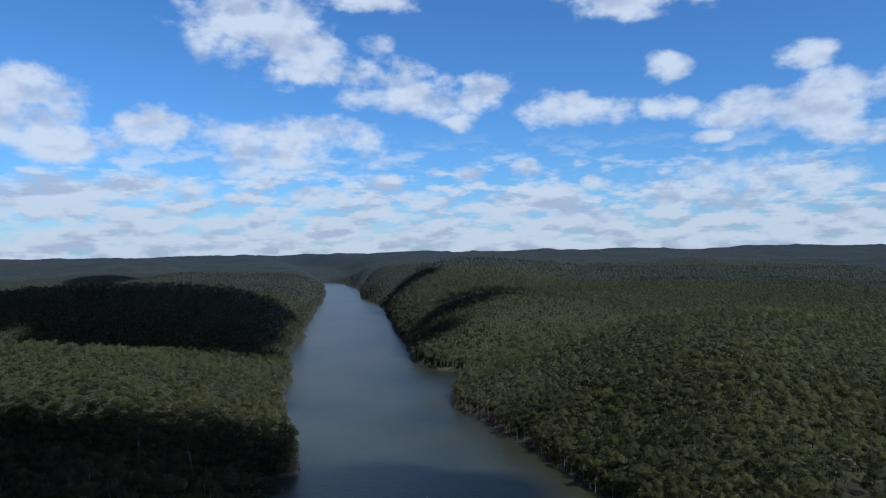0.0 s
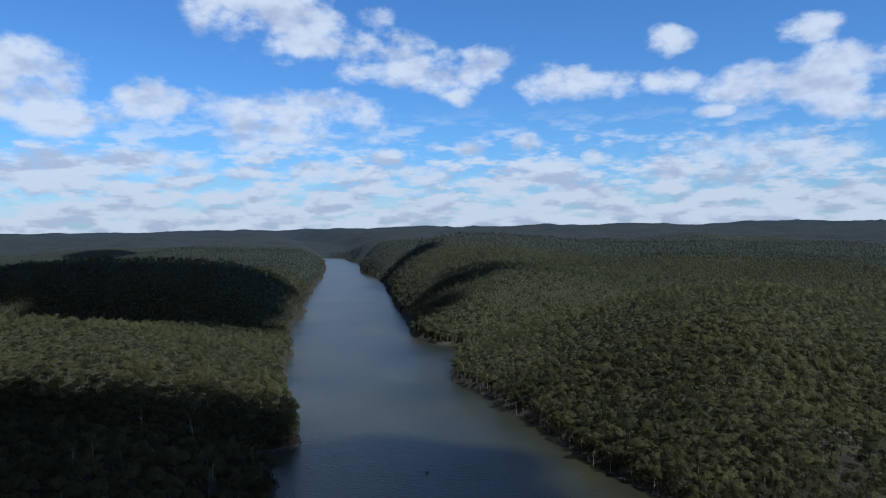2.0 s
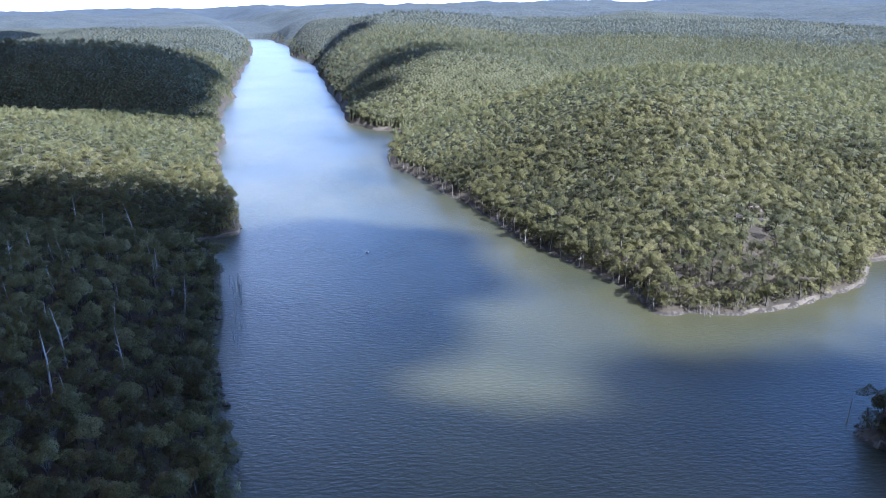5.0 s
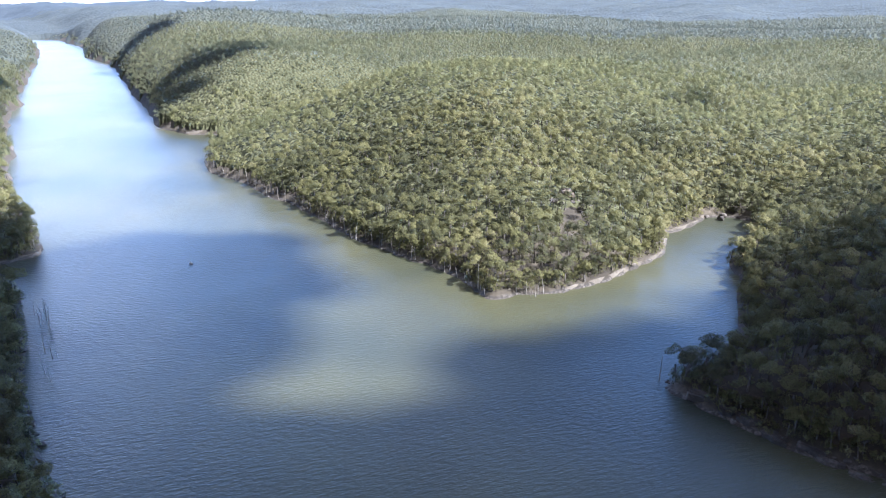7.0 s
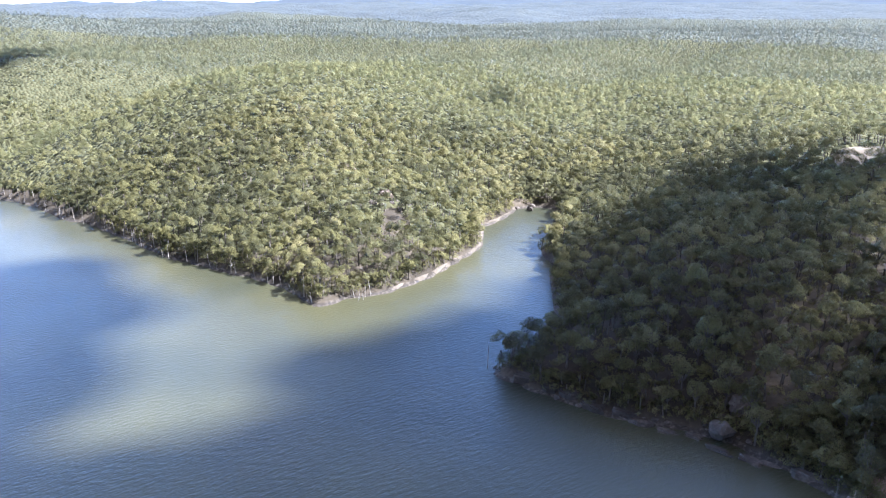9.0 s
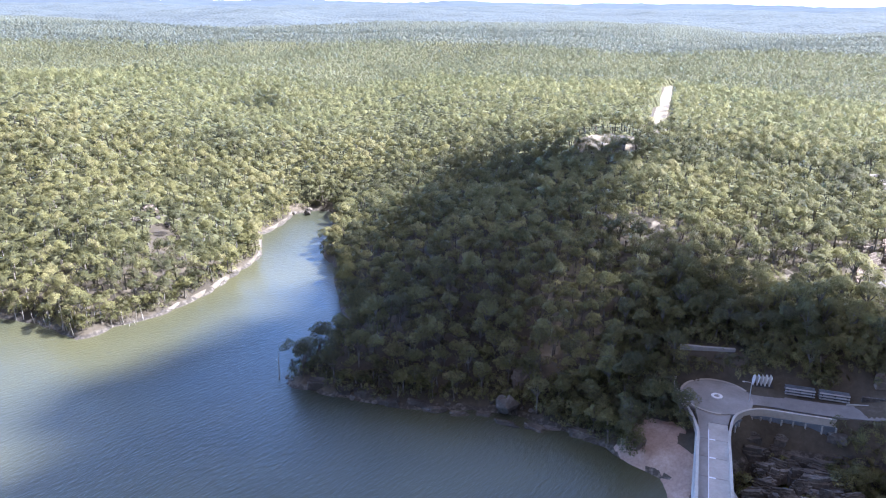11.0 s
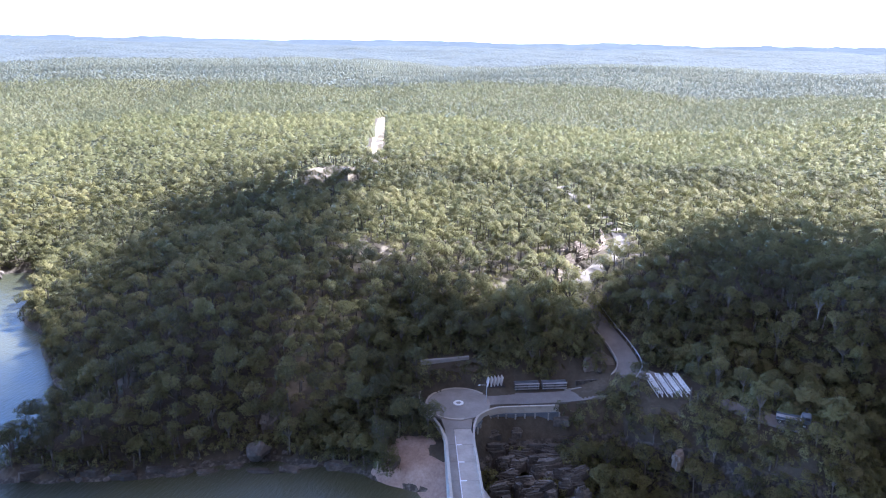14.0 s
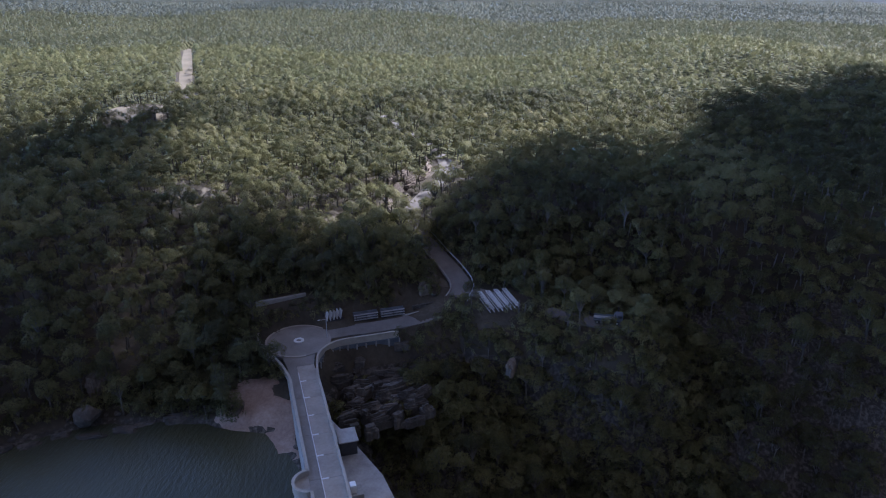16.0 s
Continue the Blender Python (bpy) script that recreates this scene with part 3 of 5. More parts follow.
def sprays(r, centre, radii, count, size, droop=0.25):
    """Leaf sprays: small bent lozenges scattered over the dome of a clump. Returns vertices, triangles and a tint."""
    d = unit(r.normal(size=(count, 3)))
    d[:, 2] = np.abs(d[:, 2]) * 1.1 - droop
    d = unit(d)
    p = centre + d * radii * r.uniform(0.72, 1.05, (count, 1))
    nrm = unit(d + r.normal(size=(count, 3)) * 0.45 + (0, 0, 0.25))
    t = unit(np.cross(nrm, unit(r.normal(size=(count, 3)))))
    b = np.cross(nrm, t)
    ln = size * r.uniform(0.6, 1.25, (count, 1))
    wd = ln * r.uniform(0.5, 0.9, (count, 1))
    v = np.stack([p - t * ln, p + b * wd + nrm * wd * 0.25, p + t * ln, p - b * wd + nrm * wd * 0.25], 1).reshape(-1, 3)
    i = np.arange(count)[:, None] * 4
    f = np.concatenate([i + (0, 1, 2), i + (0, 2, 3)], 1).reshape(-1, 3)
    return v, f, np.repeat(r.uniform(-0.16, 0.22, count), 4)


def tube(a, b, ra, rb, sides):
    """A tapered limb between two places."""
    a, b = np.asarray(a, float), np.asarray(b, float)
    w = unit(b - a)
    u = unit(np.cross(w, (0.31, 0.95, 0.05)))
    v = np.cross(w, u)
    ang = np.linspace(0, 2 * np.pi, sides, endpoint=False)[:, None]
    ring = np.cos(ang) * u + np.sin(ang) * v
    verts = np.concatenate([a + ring * ra, b + ring * rb])
    k = np.arange(sides)
    n = (k + 1) % sides
    f = np.concatenate([np.stack([k, n, n + sides], 1), np.stack([k, n + sides, k + sides], 1)])
    return verts, f


def merge(pieces):
    vs, fs, off = [], [], 0
    for v, f in pieces:
        vs.append(v)
        fs.append(f + off)
        off += len(v)
    return np.concatenate(vs), np.concatenate(fs)


def crown_core(r, heart, centres, sizes, rings, sides, low=1.95):
    """The leafy mass inside a crown: a lobed dome that bulges where the clumps are."""
    polar = np.linspace(0, low, rings + 1)[1:]
    ways = [np.array([(0.0, 0.0, 1.0)])]
    for n_, p in enumerate(polar):
        a = np.linspace(0, 2 * np.pi, sides, endpoint=False) + n_ * np.pi / sides + r.uniform(-0.12, 0.12, sides)
        p = p + r.uniform(-0.10, 0.10, sides)
        ways.append(np.stack([np.sin(p) * np.cos(a), np.sin(p) * np.sin(a), np.cos(p)], 1))
    d = np.concatenate(ways)
    best, home = np.full(len(d), 0.35 * np.mean(sizes)), np.tile(heart, (len(d), 1))
    for c, rad in zip(centres, sizes):
        o = heart - c
        b = d @ o
        disc = b * b - (o @ o - rad * rad)
        t = np.where(disc > 0, -b + np.sqrt(np.maximum(disc, 0)), 0)
        more = t > best
        best, home = np.where(more, t, best), np.where(more[:, None], c, home)
    v = heart + d * (best * r.uniform(0.86, 1.04, len(d)))[:, None] * (1, 1, 0.9)
    k = np.arange(sides)
    n = (k + 1) % sides
    faces = [np.stack([np.zeros(sides, int), 1 + k, 1 + n], 1)]
    for q in range(rings - 1):
        o, p = 1 + q * sides, 1 + (q + 1) * sides
        faces += [np.stack([o + k, p + k, o + n], 1), np.stack([o + n, p + k, p + n], 1)]
    return v, np.concatenate(faces), unit(unit(v - home) * 0.6 + d * 0.4 + (0, 0, 0.85))


def eucalypt(seed, clumps, per, size, sides, limbs=True, core=(5, 12), girth=1.0):
    """A gum tree: bare lower trunk, forked limbs, a broken domed crown of several leaf clumps. Returns wood, leaves, tint and the clumps' outward ways."""
    r = np.random.default_rng(seed)
    tall = r.uniform(7.0, 10.0)
    wide = r.uniform(1.75, 2.45) * girth
    lean = r.normal(size=2) * 0.5
    fork = np.array((lean[0] * 0.5, lean[1] * 0.5, tall * r.uniform(0.32, 0.42)))
    wood = [tube((0, 0, -0.8), fork, 0.26, 0.17, sides)]
    leaves, tints, ways, centres, sizes = [], [], [], [], []
    heart = np.array((lean[0], lean[1], tall * 0.86 - wide * 0.9))
    for k in range(clumps):
        a = 2.4 * k + r.uniform(-0.4, 0.4)
        out = wide * (0 if k == 0 else r.uniform(0.5, 0.95))
        c = np.array((lean[0] + math.cos(a) * out, lean[1] + math.sin(a) * out,
                      tall * 0.86 - (0 if k == 0 else 0.85 * out * out / wide + r.uniform(-0.4, 0.8))))
        rad = np.array((1, 1, 0.78)) * wide * r.uniform(0.42, 0.62)
        if limbs:
            wood.append(tube(fork, c - (0, 0, rad[2] * 0.2), 0.12, 0.04, max(3, sides - 2)))
        v, f, t = sprays(r, c, rad, per, size)
        leaves.append((v, f))
        tints.append(t + r.uniform(-0.08, 0.08))
        ways.append(unit(unit(v - c) * 0.6 + unit(v - heart) * 0.4 + (0, 0, 0.85)))
        centres.append(c)
        sizes.append(rad[0])
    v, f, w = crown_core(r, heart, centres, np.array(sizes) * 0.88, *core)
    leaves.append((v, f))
    # core tinted darker than the sprays: crown depth put into the colour
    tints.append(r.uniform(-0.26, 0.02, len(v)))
    ways.append(w)
    wv, wf = merge(wood)
    lv, lf = merge(leaves)
    return wv, wf, lv, lf, np.concatenate(tints), np.concatenate(ways)


def shrub(seed, count, size):
    """Heath and saplings between the trees: a low ragged heap of leaf sprays."""
    r = np.random.default_rng(seed)
    c = np.array((0, 0, r.uniform(0.6, 1.6)))
    v, f, t = sprays(r, c, np.array((1.9, 1.9, 1.5)) * r.uniform(0.7, 1.1), count, size, 0.1)
    return np.zeros((0, 3)), np.zeros((0, 3), int), v, f, t - 0.1, unit(v - c + (0, 0, 0.3))


def dome(seed, sides, wide, tall):
    """A far crown: a ragged dome."""
    r = np.random.default_rng(seed)
    ang = np.linspace(0, 2 * np.pi, sides, endpoint=False) + r.uniform(-0.3, 0.3, sides)
    low = np.stack([np.cos(ang) * wide, np.sin(ang) * wide, np.full(sides, tall * 0.35)], 1) * r.uniform(0.8, 1.2, (sides, 1))
    top = np.stack([np.cos(ang + 0.4) * wide * 0.66, np.sin(ang + 0.4) * wide * 0.66, np.full(sides, tall * 0.82)], 1) * r.uniform(0.85, 1.12, (sides, 1))
    tip = np.array([(r.normal() * 0.2 * wide, r.normal() * 0.2 * wide, tall)])
    k = np.arange(sides)
    n = (k + 1) % sides
    f = np.concatenate([np.stack([k, n, n + sides], 1), np.stack([k, n + sides, k + sides], 1),
                        np.stack([k + sides, n + sides, np.full(sides, 2 * sides)], 1)])
    v = np.concatenate([low, top, tip])
    return v, f, unit(unit(v - (0, 0, tall * 0.45)) * 0.4 + (0, 0, 1.1))


def in_view(x, y, margin=4.0):
    az = np.degrees(np.arctan2(-x, y))
    return (az < 33 + margin) & (az > -122 - margin)


def clear_of_works(x, y, tall=True):
    """Where trees may stand: off the road, turning circle, dam, apron, tracks and clearings."""
    ok = np.ones(np.shape(x), bool)
    rd, _ = chain(x, y, ROAD)
    ok &= rd > np.where((x > 174) & (x < 214), 1.7, np.where(x > 240, 0.6, 4.6)) + 1.2 * vnoise(x / 9, y / 9)
    rd, _ = chain(x, y, SPUR)
    ok &= rd > 2.8
    ok &= np.hypot(x - 136.3, y - 33.8) > (11.0 if tall else 8.8)
    s = (x - DAM_END[0]) * DAM_UP[0] + (y - DAM_END[1]) * DAM_UP[1]
    along = (x - DAM_END[0]) * DAM_WAY[0] + (y - DAM_END[1]) * DAM_WAY[1]
    ok &= ~((s > -5.5) & (s < 4.5) & (along > -3))
    ok &= ~((s > -12) & (s < 0) & (along > 15) & (along < 48))
    ok &= ~((s > -3) & (s < 13) & (x > 90) & (x < 123))
    rd, _ = chain(x, y, [(128, 26, 0), (131.5, 24, 0), (134.5, 20.5, 0), (137, 14, 0)])
    ok &= rd > 3.2
    if tall:
        # scrub only on the broken ledges below the turning circle
        rd, _ = chain(x, y, [(140, 20, 0), (146, 2, 0)])
        ok &= ~((s < -4) & (along > -24) & (along < 30) & (s > -17)) & ~((rd < 9) & (x < 147))
    for cx, cy, a, b, turn_ in CLEARINGS:
        u, v = x - cx, y - cy
        c, sn = math.cos(radians(turn_)), math.sin(radians(turn_))
        u, v = u * c + v * sn, -u * sn + v * c
        ok &= (u / a) ** 2 + (v / b) ** 2 > (1 if tall else 0.35) + 0.4 * vnoise(x / 6, y / 6)
    rd, _ = chain(x, y, [(*p, 0) for p in FIRETRAIL])
    ok &= rd > 4.6 + 1.3 * vnoise(x / 8, y / 8)
    return ok


# clearings: x, y, half lengths, turn
CLEARINGS = [(287, 131, 14, 14, 116), (146.5, -9, 3, 5, 0), (143.5, -41, 4.5, 3, 70), (147, 21, 9, 4.0, -65), (152, -10, 8, 6, 70), (147.5, 39, 10, 4.5, -65), (205, 17, 8, 4.5, -18), (226, 11, 9, 4, -18), (345, 131, 16, 7, 20), (152.5, -10, 8, 8, 0),
             (203, 82, 15, 3, 22), (198, 73, 15, 3, 22), (187, 34, 11, 3, 12), (119, 206, 14, 4, 60), (161, 4, 7, 3.5, 20), (154, 11, 8, 6, 0),
             (141, 21, 7, 3, -65)]
FIRETRAIL = [(352, 134), (550, 203)]


def scatter(cell, lo, hi, seed, seen=True, density=1.0, edge=1e9, tall=True):
    r = np.random.default_rng(seed)
    n = int(2 * hi / cell)
    i, j = np.meshgrid(np.arange(n), np.arange(n))
    x = (i.ravel() + r.uniform(0.05, 0.95, n * n)) * cell - hi
    y = (j.ravel() + r.uniform(0.05, 0.95, n * n)) * cell - hi
    rr = np.hypot(x, y) * r.uniform(0.94, 1.06, n * n)
    keep = (rr >= lo) & (rr < hi) & (r.random(n * n) < density)
    keep &= in_view(x, y) if seen else ~in_view(x, y)
    x, y = x[keep], y[keep]
    d = shore(x, y)
    keep = (d > 0.7) & (d < edge)
    x, y = x[keep], y[keep]
    keep = clear_of_works(x, y, tall)
    x, y = x[keep], y[keep]
    z = ground(x, y)
    return x, y, z


def plant(name, protos, x, y, z, seed, label, lo=0.75, hi=1.25, wood=True, leaf=None, vary=0.19):
    """One mesh of many trees from a few kinds, each turned, scaled and tinted."""
    r = np.random.default_rng(seed)
    which = r.integers(0, len(protos), len(x))
    vs, fs, ts, ms, ws, off = [], [], [], [], [], 0
    tone = np.clip(r.normal(0.5, vary, len(x)) + 0.35 * vnoise(x / 40 + 7, y / 40), -0.2, 1.2)
    for k, (wv, wf, lv, lf, lt, lw) in enumerate(protos):
        sel = np.flatnonzero(which == k)
        if not len(sel):
            continue
        v = np.concatenate([wv, lv]) if wood else lv
        f = np.concatenate([wf, lf + len(wv)]) if wood else lf
        t = np.concatenate([np.zeros(len(wv)), lt]) if wood else lt
        a = r.uniform(0, 2 * np.pi, len(sel))
        s = r.uniform(lo, hi, len(sel))
        sz = s * r.uniform(0.85, 1.15, len(sel))
        c, sn = np.cos(a)[:, None], np.sin(a)[:, None]
        V = np.stack([(v[:, 0] * c - v[:, 1] * sn) * s[:, None] + x[sel][:, None], (v[:, 0] * sn + v[:, 1] * c) * s[:, None] + y[sel][:, None],
                      v[:, 2] * sz[:, None] + z[sel][:, None]], -1)
        vs.append(V.reshape(-1, 3))
        fs.append((f[None] + np.arange(len(sel))[:, None, None] * len(v) + off).reshape(-1, 3))
        ts.append((t[None] + tone[sel][:, None]).ravel())
        w = np.concatenate([np.zeros((len(wv), 3)) + (0, 0, 1), lw]) if wood else lw
        ws.append(np.stack([w[:, 0] * c - w[:, 1] * sn, w[:, 0] * sn + w[:, 1] * c, np.broadcast_to(w[:, 2], c.shape[:1] + w.shape[:1])], -1).reshape(-1, 3))
        m = np.ones(len(f), np.int32)
        if wood:
            m[:len(wf)] = 0
        ms.append(np.tile(m, len(sel)))
        off += len(sel) * len(v)
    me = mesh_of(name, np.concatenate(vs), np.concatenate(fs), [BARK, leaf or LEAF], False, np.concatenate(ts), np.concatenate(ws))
    me.polygons.foreach_set("material_index", np.concatenate(ms))
    return tagged(new(name, me), label, "forest", kind="stuff")


near_kinds = [eucalypt(100 + k, 11, 34, 0.28, 6, core=(6, 12)) for k in range(10)]
mid_kinds = [eucalypt(200 + k, 9, 11, 0.33, 4, limbs=k % 2 == 0, core=(5, 11)) for k in range(12)]
loose_kinds = [eucalypt(260 + k, 7, 3, 0.44, 3, limbs=False, core=(4, 9)) for k in range(12)]
shrubs = [shrub(250 + k, 14, 0.8) for k in range(6)]
far_kinds = [eucalypt(300 + k, 6, 1, 0.55, 3, limbs=False, core=(3, 7)) for k in range(12)]
distant_kinds = [eucalypt(340 + k, 4, 0, 0.8, 3, limbs=False, core=(2, 6), girth=1.1) for k in range(12)]
far_kinds = [(*k[:5], unit(k[5] + (0, 0, 0.5))) for k in far_kinds]
distant_kinds = [(*k[:5], unit(k[5] + (0, 0, 0.6))) for k in distant_kinds]
none = (np.zeros((0, 3)), np.zeros((0, 3), int))


def domes(first, count, sides, wide, tall):
    out = []
    for k in range(count):
        v, f, w = dome(first + k, sides, wide, tall)
        out.append((*none, v, f, np.zeros(len(v)), w))
    return out


x1, y1, z1 = scatter(3.85, 60, 350, 11)
order = np.argsort(np.hypot(x1, y1))
single, rest = order[:300], order[300:]
close_by = rest[np.hypot(x1[rest], y1[rest]) < 205]
beyond = rest[np.hypot(x1[rest], y1[rest]) >= 205]
plant("near_forest", mid_kinds, x1[close_by], y1[close_by], z1[close_by], 21, "open eucalypt forest with olive-green domed crowns and pale trunks", 0.62, 1.08)
plant("slope_forest", loose_kinds, x1[beyond], y1[beyond], z1[beyond], 30, "open eucalypt forest with olive-green domed crowns", 0.72, 1.2)
xe, ye, ze = scatter(3.8, 60, 420, 17, edge=4.5)
plant("shoreline_trees", loose_kinds, xe, ye, ze, 27, "trees crowding and leaning along the water's edge", 0.55, 0.95)
xe, ye, ze = scatter(5.2, 410, 1980, 37, edge=9.0)
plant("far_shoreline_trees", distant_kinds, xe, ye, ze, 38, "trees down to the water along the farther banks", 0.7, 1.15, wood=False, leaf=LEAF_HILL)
xs, ys, zs = scatter(3.6, 60, 240, 16, tall=False)
plant("heath", shrubs, xs, ys, zs, 26, "low heath and saplings under the trees", 0.6, 1.3, wood=False)
xb, yb, zb = scatter(1.8, 60, 300, 18, edge=5.0, tall=False)
plant("bank_scrub", shrubs, xb, yb, zb, 28, "dense dark scrub over the lake bank", 0.6, 1.3, wood=False)
xw, yw, zw = scatter(1.85, 95, 190, 19, tall=False)
rag = vnoise(xw / 11 + 2, yw / 11)
keep = (xw > 113 + 4 * rag) & (yw > -66 + 10 * rag) & (yw < 61 + 4 * rag) & (np.hypot(xw - 152.5, yw + 10) > 9)
plant("ledge_scrub", shrubs, xw[keep], yw[keep], zw[keep], 29, "dense dark scrub on the ledges below the road", 0.8, 1.7, wood=False)
x2, y2, z2 = scatter(4.3, 350, 540, 12)
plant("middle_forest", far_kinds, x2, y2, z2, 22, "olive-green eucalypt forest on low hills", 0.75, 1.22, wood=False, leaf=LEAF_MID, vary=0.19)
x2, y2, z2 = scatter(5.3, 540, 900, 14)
plant("hill_forest", distant_kinds, x2, y2, z2, 32, "olive-green eucalypt forest on farther hills, paled with painted haze", 0.85, 1.28, wood=False, leaf=LEAF_HILL, vary=0.19)


def canopy_sheet(name, lo, hi, rings, mat, high, rough_):
    """The unbroken tree cover far off, seen from above as one uneven sheet."""
    r = np.random.default_rng(77)
    rad = np.geomspace(lo, hi, rings)
    a = np.radians(np.linspace(-40, 128, 330))
    x, y = rad[:, None] * np.sin(a), rad[:, None] * np.cos(a)
    z = ground(x, y) + high * smooth(lo, lo * 1.15, rad)[:, None] + r.normal(size=x.shape) * rough_ + 0.12 * high * vnoise(x / 26, y / 26)
    z = np.where(shore(x, y) < 3.0, -8, np.where(clear_of_works(x, y), z, ground(x, y) - 1))
    z[0] -= 1.5
    i = np.arange(x.size).reshape(x.shape)
    q = np.stack([i[:-1, :-1], i[:-1, 1:], i[1:, 1:], i[1:, :-1]], -1).reshape(-1, 4)
    return new(name, mesh_of(name, np.stack([x, y, z], -1).reshape(-1, 3), q, mat, True))


x3, y3, z3 = scatter(8.2, 880, 1420, 13)
plant("far_forest", distant_kinds, x3, y3, z3, 23, "eucalypt forest on distant ridges, haze tinted into its grey-green", 0.95, 1.35, wood=False, leaf=LEAF_FAR, vary=0.16)
tagged(canopy_sheet("understorey", 225, 412, 60, CANOPY, 0.9, 0.12), "olive-green understorey scrub beneath the open forest", "scrub", kind="stuff")
tagged(canopy_sheet("far_canopy", 380, 1000, 120, CANOPY, 4.4, 0.12), "grey-green eucalypt forest canopy in the middle distance", "forest", kind="stuff")
tagged(canopy_sheet("ridge_canopy", 860, 1720, 100, RIDGE_CANOPY, 6.4, 0.3), "eucalypt canopy on distant ridges, haze tinted into its grey-green", "forest", kind="stuff")
tagged(canopy_sheet("hazed_canopy", 1480, 3650, 160, BLUE_HAZE_CANOPY, 9.0, 1.0), "eucalypt canopy on far ridges, blue haze painted into its colour", "forest", kind="stuff")
tagged(canopy_sheet("backdrop", 3150, 5500, 80, HAZE, 9, 2.2), "wooded plateau on the horizon, painted and glowing as blue haze", "distant hills", kind="structure")
x5, y5, z5 = scatter(24, 60, 1500, 15, seen=False)
plant("outer_forest", domes(600, 8, 4, 6.5, 12.0), x5, y5, z5, 25, "eucalypt forest round the reservoir", wood=False)

# single trees
GUMS = []
for k, (wv, wf, lv, lf, lt, lw) in enumerate(near_kinds):
    gum = new("eucalypt_tree")
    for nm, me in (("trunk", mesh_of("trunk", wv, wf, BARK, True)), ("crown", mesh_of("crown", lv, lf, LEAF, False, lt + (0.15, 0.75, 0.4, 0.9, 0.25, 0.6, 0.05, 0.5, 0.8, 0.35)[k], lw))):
        new(nm, me).parent = gum
    tagged(gum, "eucalypt with pale forked trunk and open olive-green crown", "tree", "forest trees near the dam")
    GUMS.append(gum)
r1 = np.random.default_rng(31)
for n_, i_ in enumerate(single):
    sc = r1.uniform(0.62, 1.02)
    m_ = pose(x1[i_], y1[i_], z1[i_], 0, 0, r1.uniform(0, 360))
    g_ = GUMS[n_ % 10]
    if n_ < 10:
        g_.scale = (sc, sc, sc)
        g_.matrix_basis = m_ @ Matrix.Diagonal((sc, sc, sc, 1))
    else:
        c_ = copy_thing(g_, m_)
        c_.scale = (sc, sc, sc * r1.uniform(0.9, 1.15))

# ---- clouds whose shadows lie on the land ----
def cloud(puffs, high, seed, land_z, mat=CLOUD):
    """A heaped cloud with a flat base, over the place where its shadow falls: puffs (x, y, radius) in the shadow."""
    r = random.Random(seed)
    bm = bmesh.new()
    for cx, cy, rad in puffs:
        c = Vector((cx, cy, land_z)) + to_sun * ((high - land_z) / to_sun.z)
        made = bmesh.ops.create_icosphere(bm, subdivisions=3, radius=rad)["verts"]
        for v in made:
            w = v.co / rad
            k = 1 + 0.16 * noise.noise(w * 2.2 + Vector((cx, cy, seed)) * 0.1) + 0.08 * noise.noise(w * 5 + Vector((cy, cx, seed)) * 0.1)
            v.co = Vector((v.co.x * k, v.co.y * k, max(v.co.z * k * 0.5, -0.12 * rad))) + c
    me = bpy.data.meshes.new("cloud")
    bm.to_mesh(me)
    bm.free()
    me.materials.append(mat)
    for p in me.polygons:
        p.use_smooth = True
    return tagged(new("cloud", me), "white heaped cumulus cloud drifting over the reservoir", "cloud", "clouds overhead")


cloud([(-20, 240, 36), (14, 238, 25), (-18, 190, 36), (-32, 150, 38), (-60, 205, 58), (-100, 225, 48), (-165, 232, 62), (-235, 240, 72), (-100, 150, 85),
       (-200, 130, 105), (-330, 180, 115), (-60, 80, 75), (-20, 110, 40), (0, 172, 26), (22, 205, 20), (4, 166, 16), (-250, 285, 44), (-190, 272, 36), (-140, 272, 34), (-98, 274, 28), (-74, 280, 18)], 1200, 1, 5, THICK_CLOUD)
cloud([(18, 84, 42), (58, 92, 34), (88, 84, 40), (0, 30, 75), (70, 40, 58), (108, 104, 24), (40, 110, 22), (72, 112, 22), (10, 118, 20), (-8, 138, 12), (62, 138, 17), (84, 138, 14), (104, 136, 12)], 1200, 2, 0)
cloud([(128, 100, 36), (164, 112, 36), (200, 126, 36), (236, 142, 34), (252, 130, 26), (124, 60, 32), (128, 24, 32), (148, 30, 22), (162, 30, 15), (164, 18, 14), (156, 44, 14), (170, 62, 13), (168, 46, 12), (182, 62, 9), (180, 76, 10)], 1220, 8, 20, THIN_CLOUD)
cloud([(152, -24, 34), (186, -58, 38), (222, -100, 42), (278, -138, 50), (312, -196, 42), (140, -90, 70), (230, -190, 85), (150, 2, 18), (204, -22, 17), (228, -64, 22), (188, -6, 17), (176, 2, 12), (212, -12, 12), (206, -42, 22), (192, -18, 20), (230, -24, 15), (246, -42, 16)], 1180, 9, 15, THICK_CLOUD)
cloud([(-140, 500, 42), (-190, 575, 66), (-270, 650, 95), (-380, 680, 105), (-490, 650, 105), (-260, 520, 70), (-146, 560, 34), (-158, 620, 36), (-166, 680, 38), (-200, 700, 40)], 1300, 3, 35, THICK_CLOUD)
cloud([(-6, 560, 20), (6, 620, 26), (14, 690, 26), (-16, 600, 16), (40, 640, 16)], 1300, 4, 25, THICK_CLOUD)
cloud([(-580, 1150, 60), (-640, 1350, 65), (-690, 1600, 70), (-720, 1850, 70)], 1500, 5, 50)
cloud([(280, 314, 9), (291, 334, 10), (302, 352, 9), (270, 330, 8)], 1300, 6, 45)
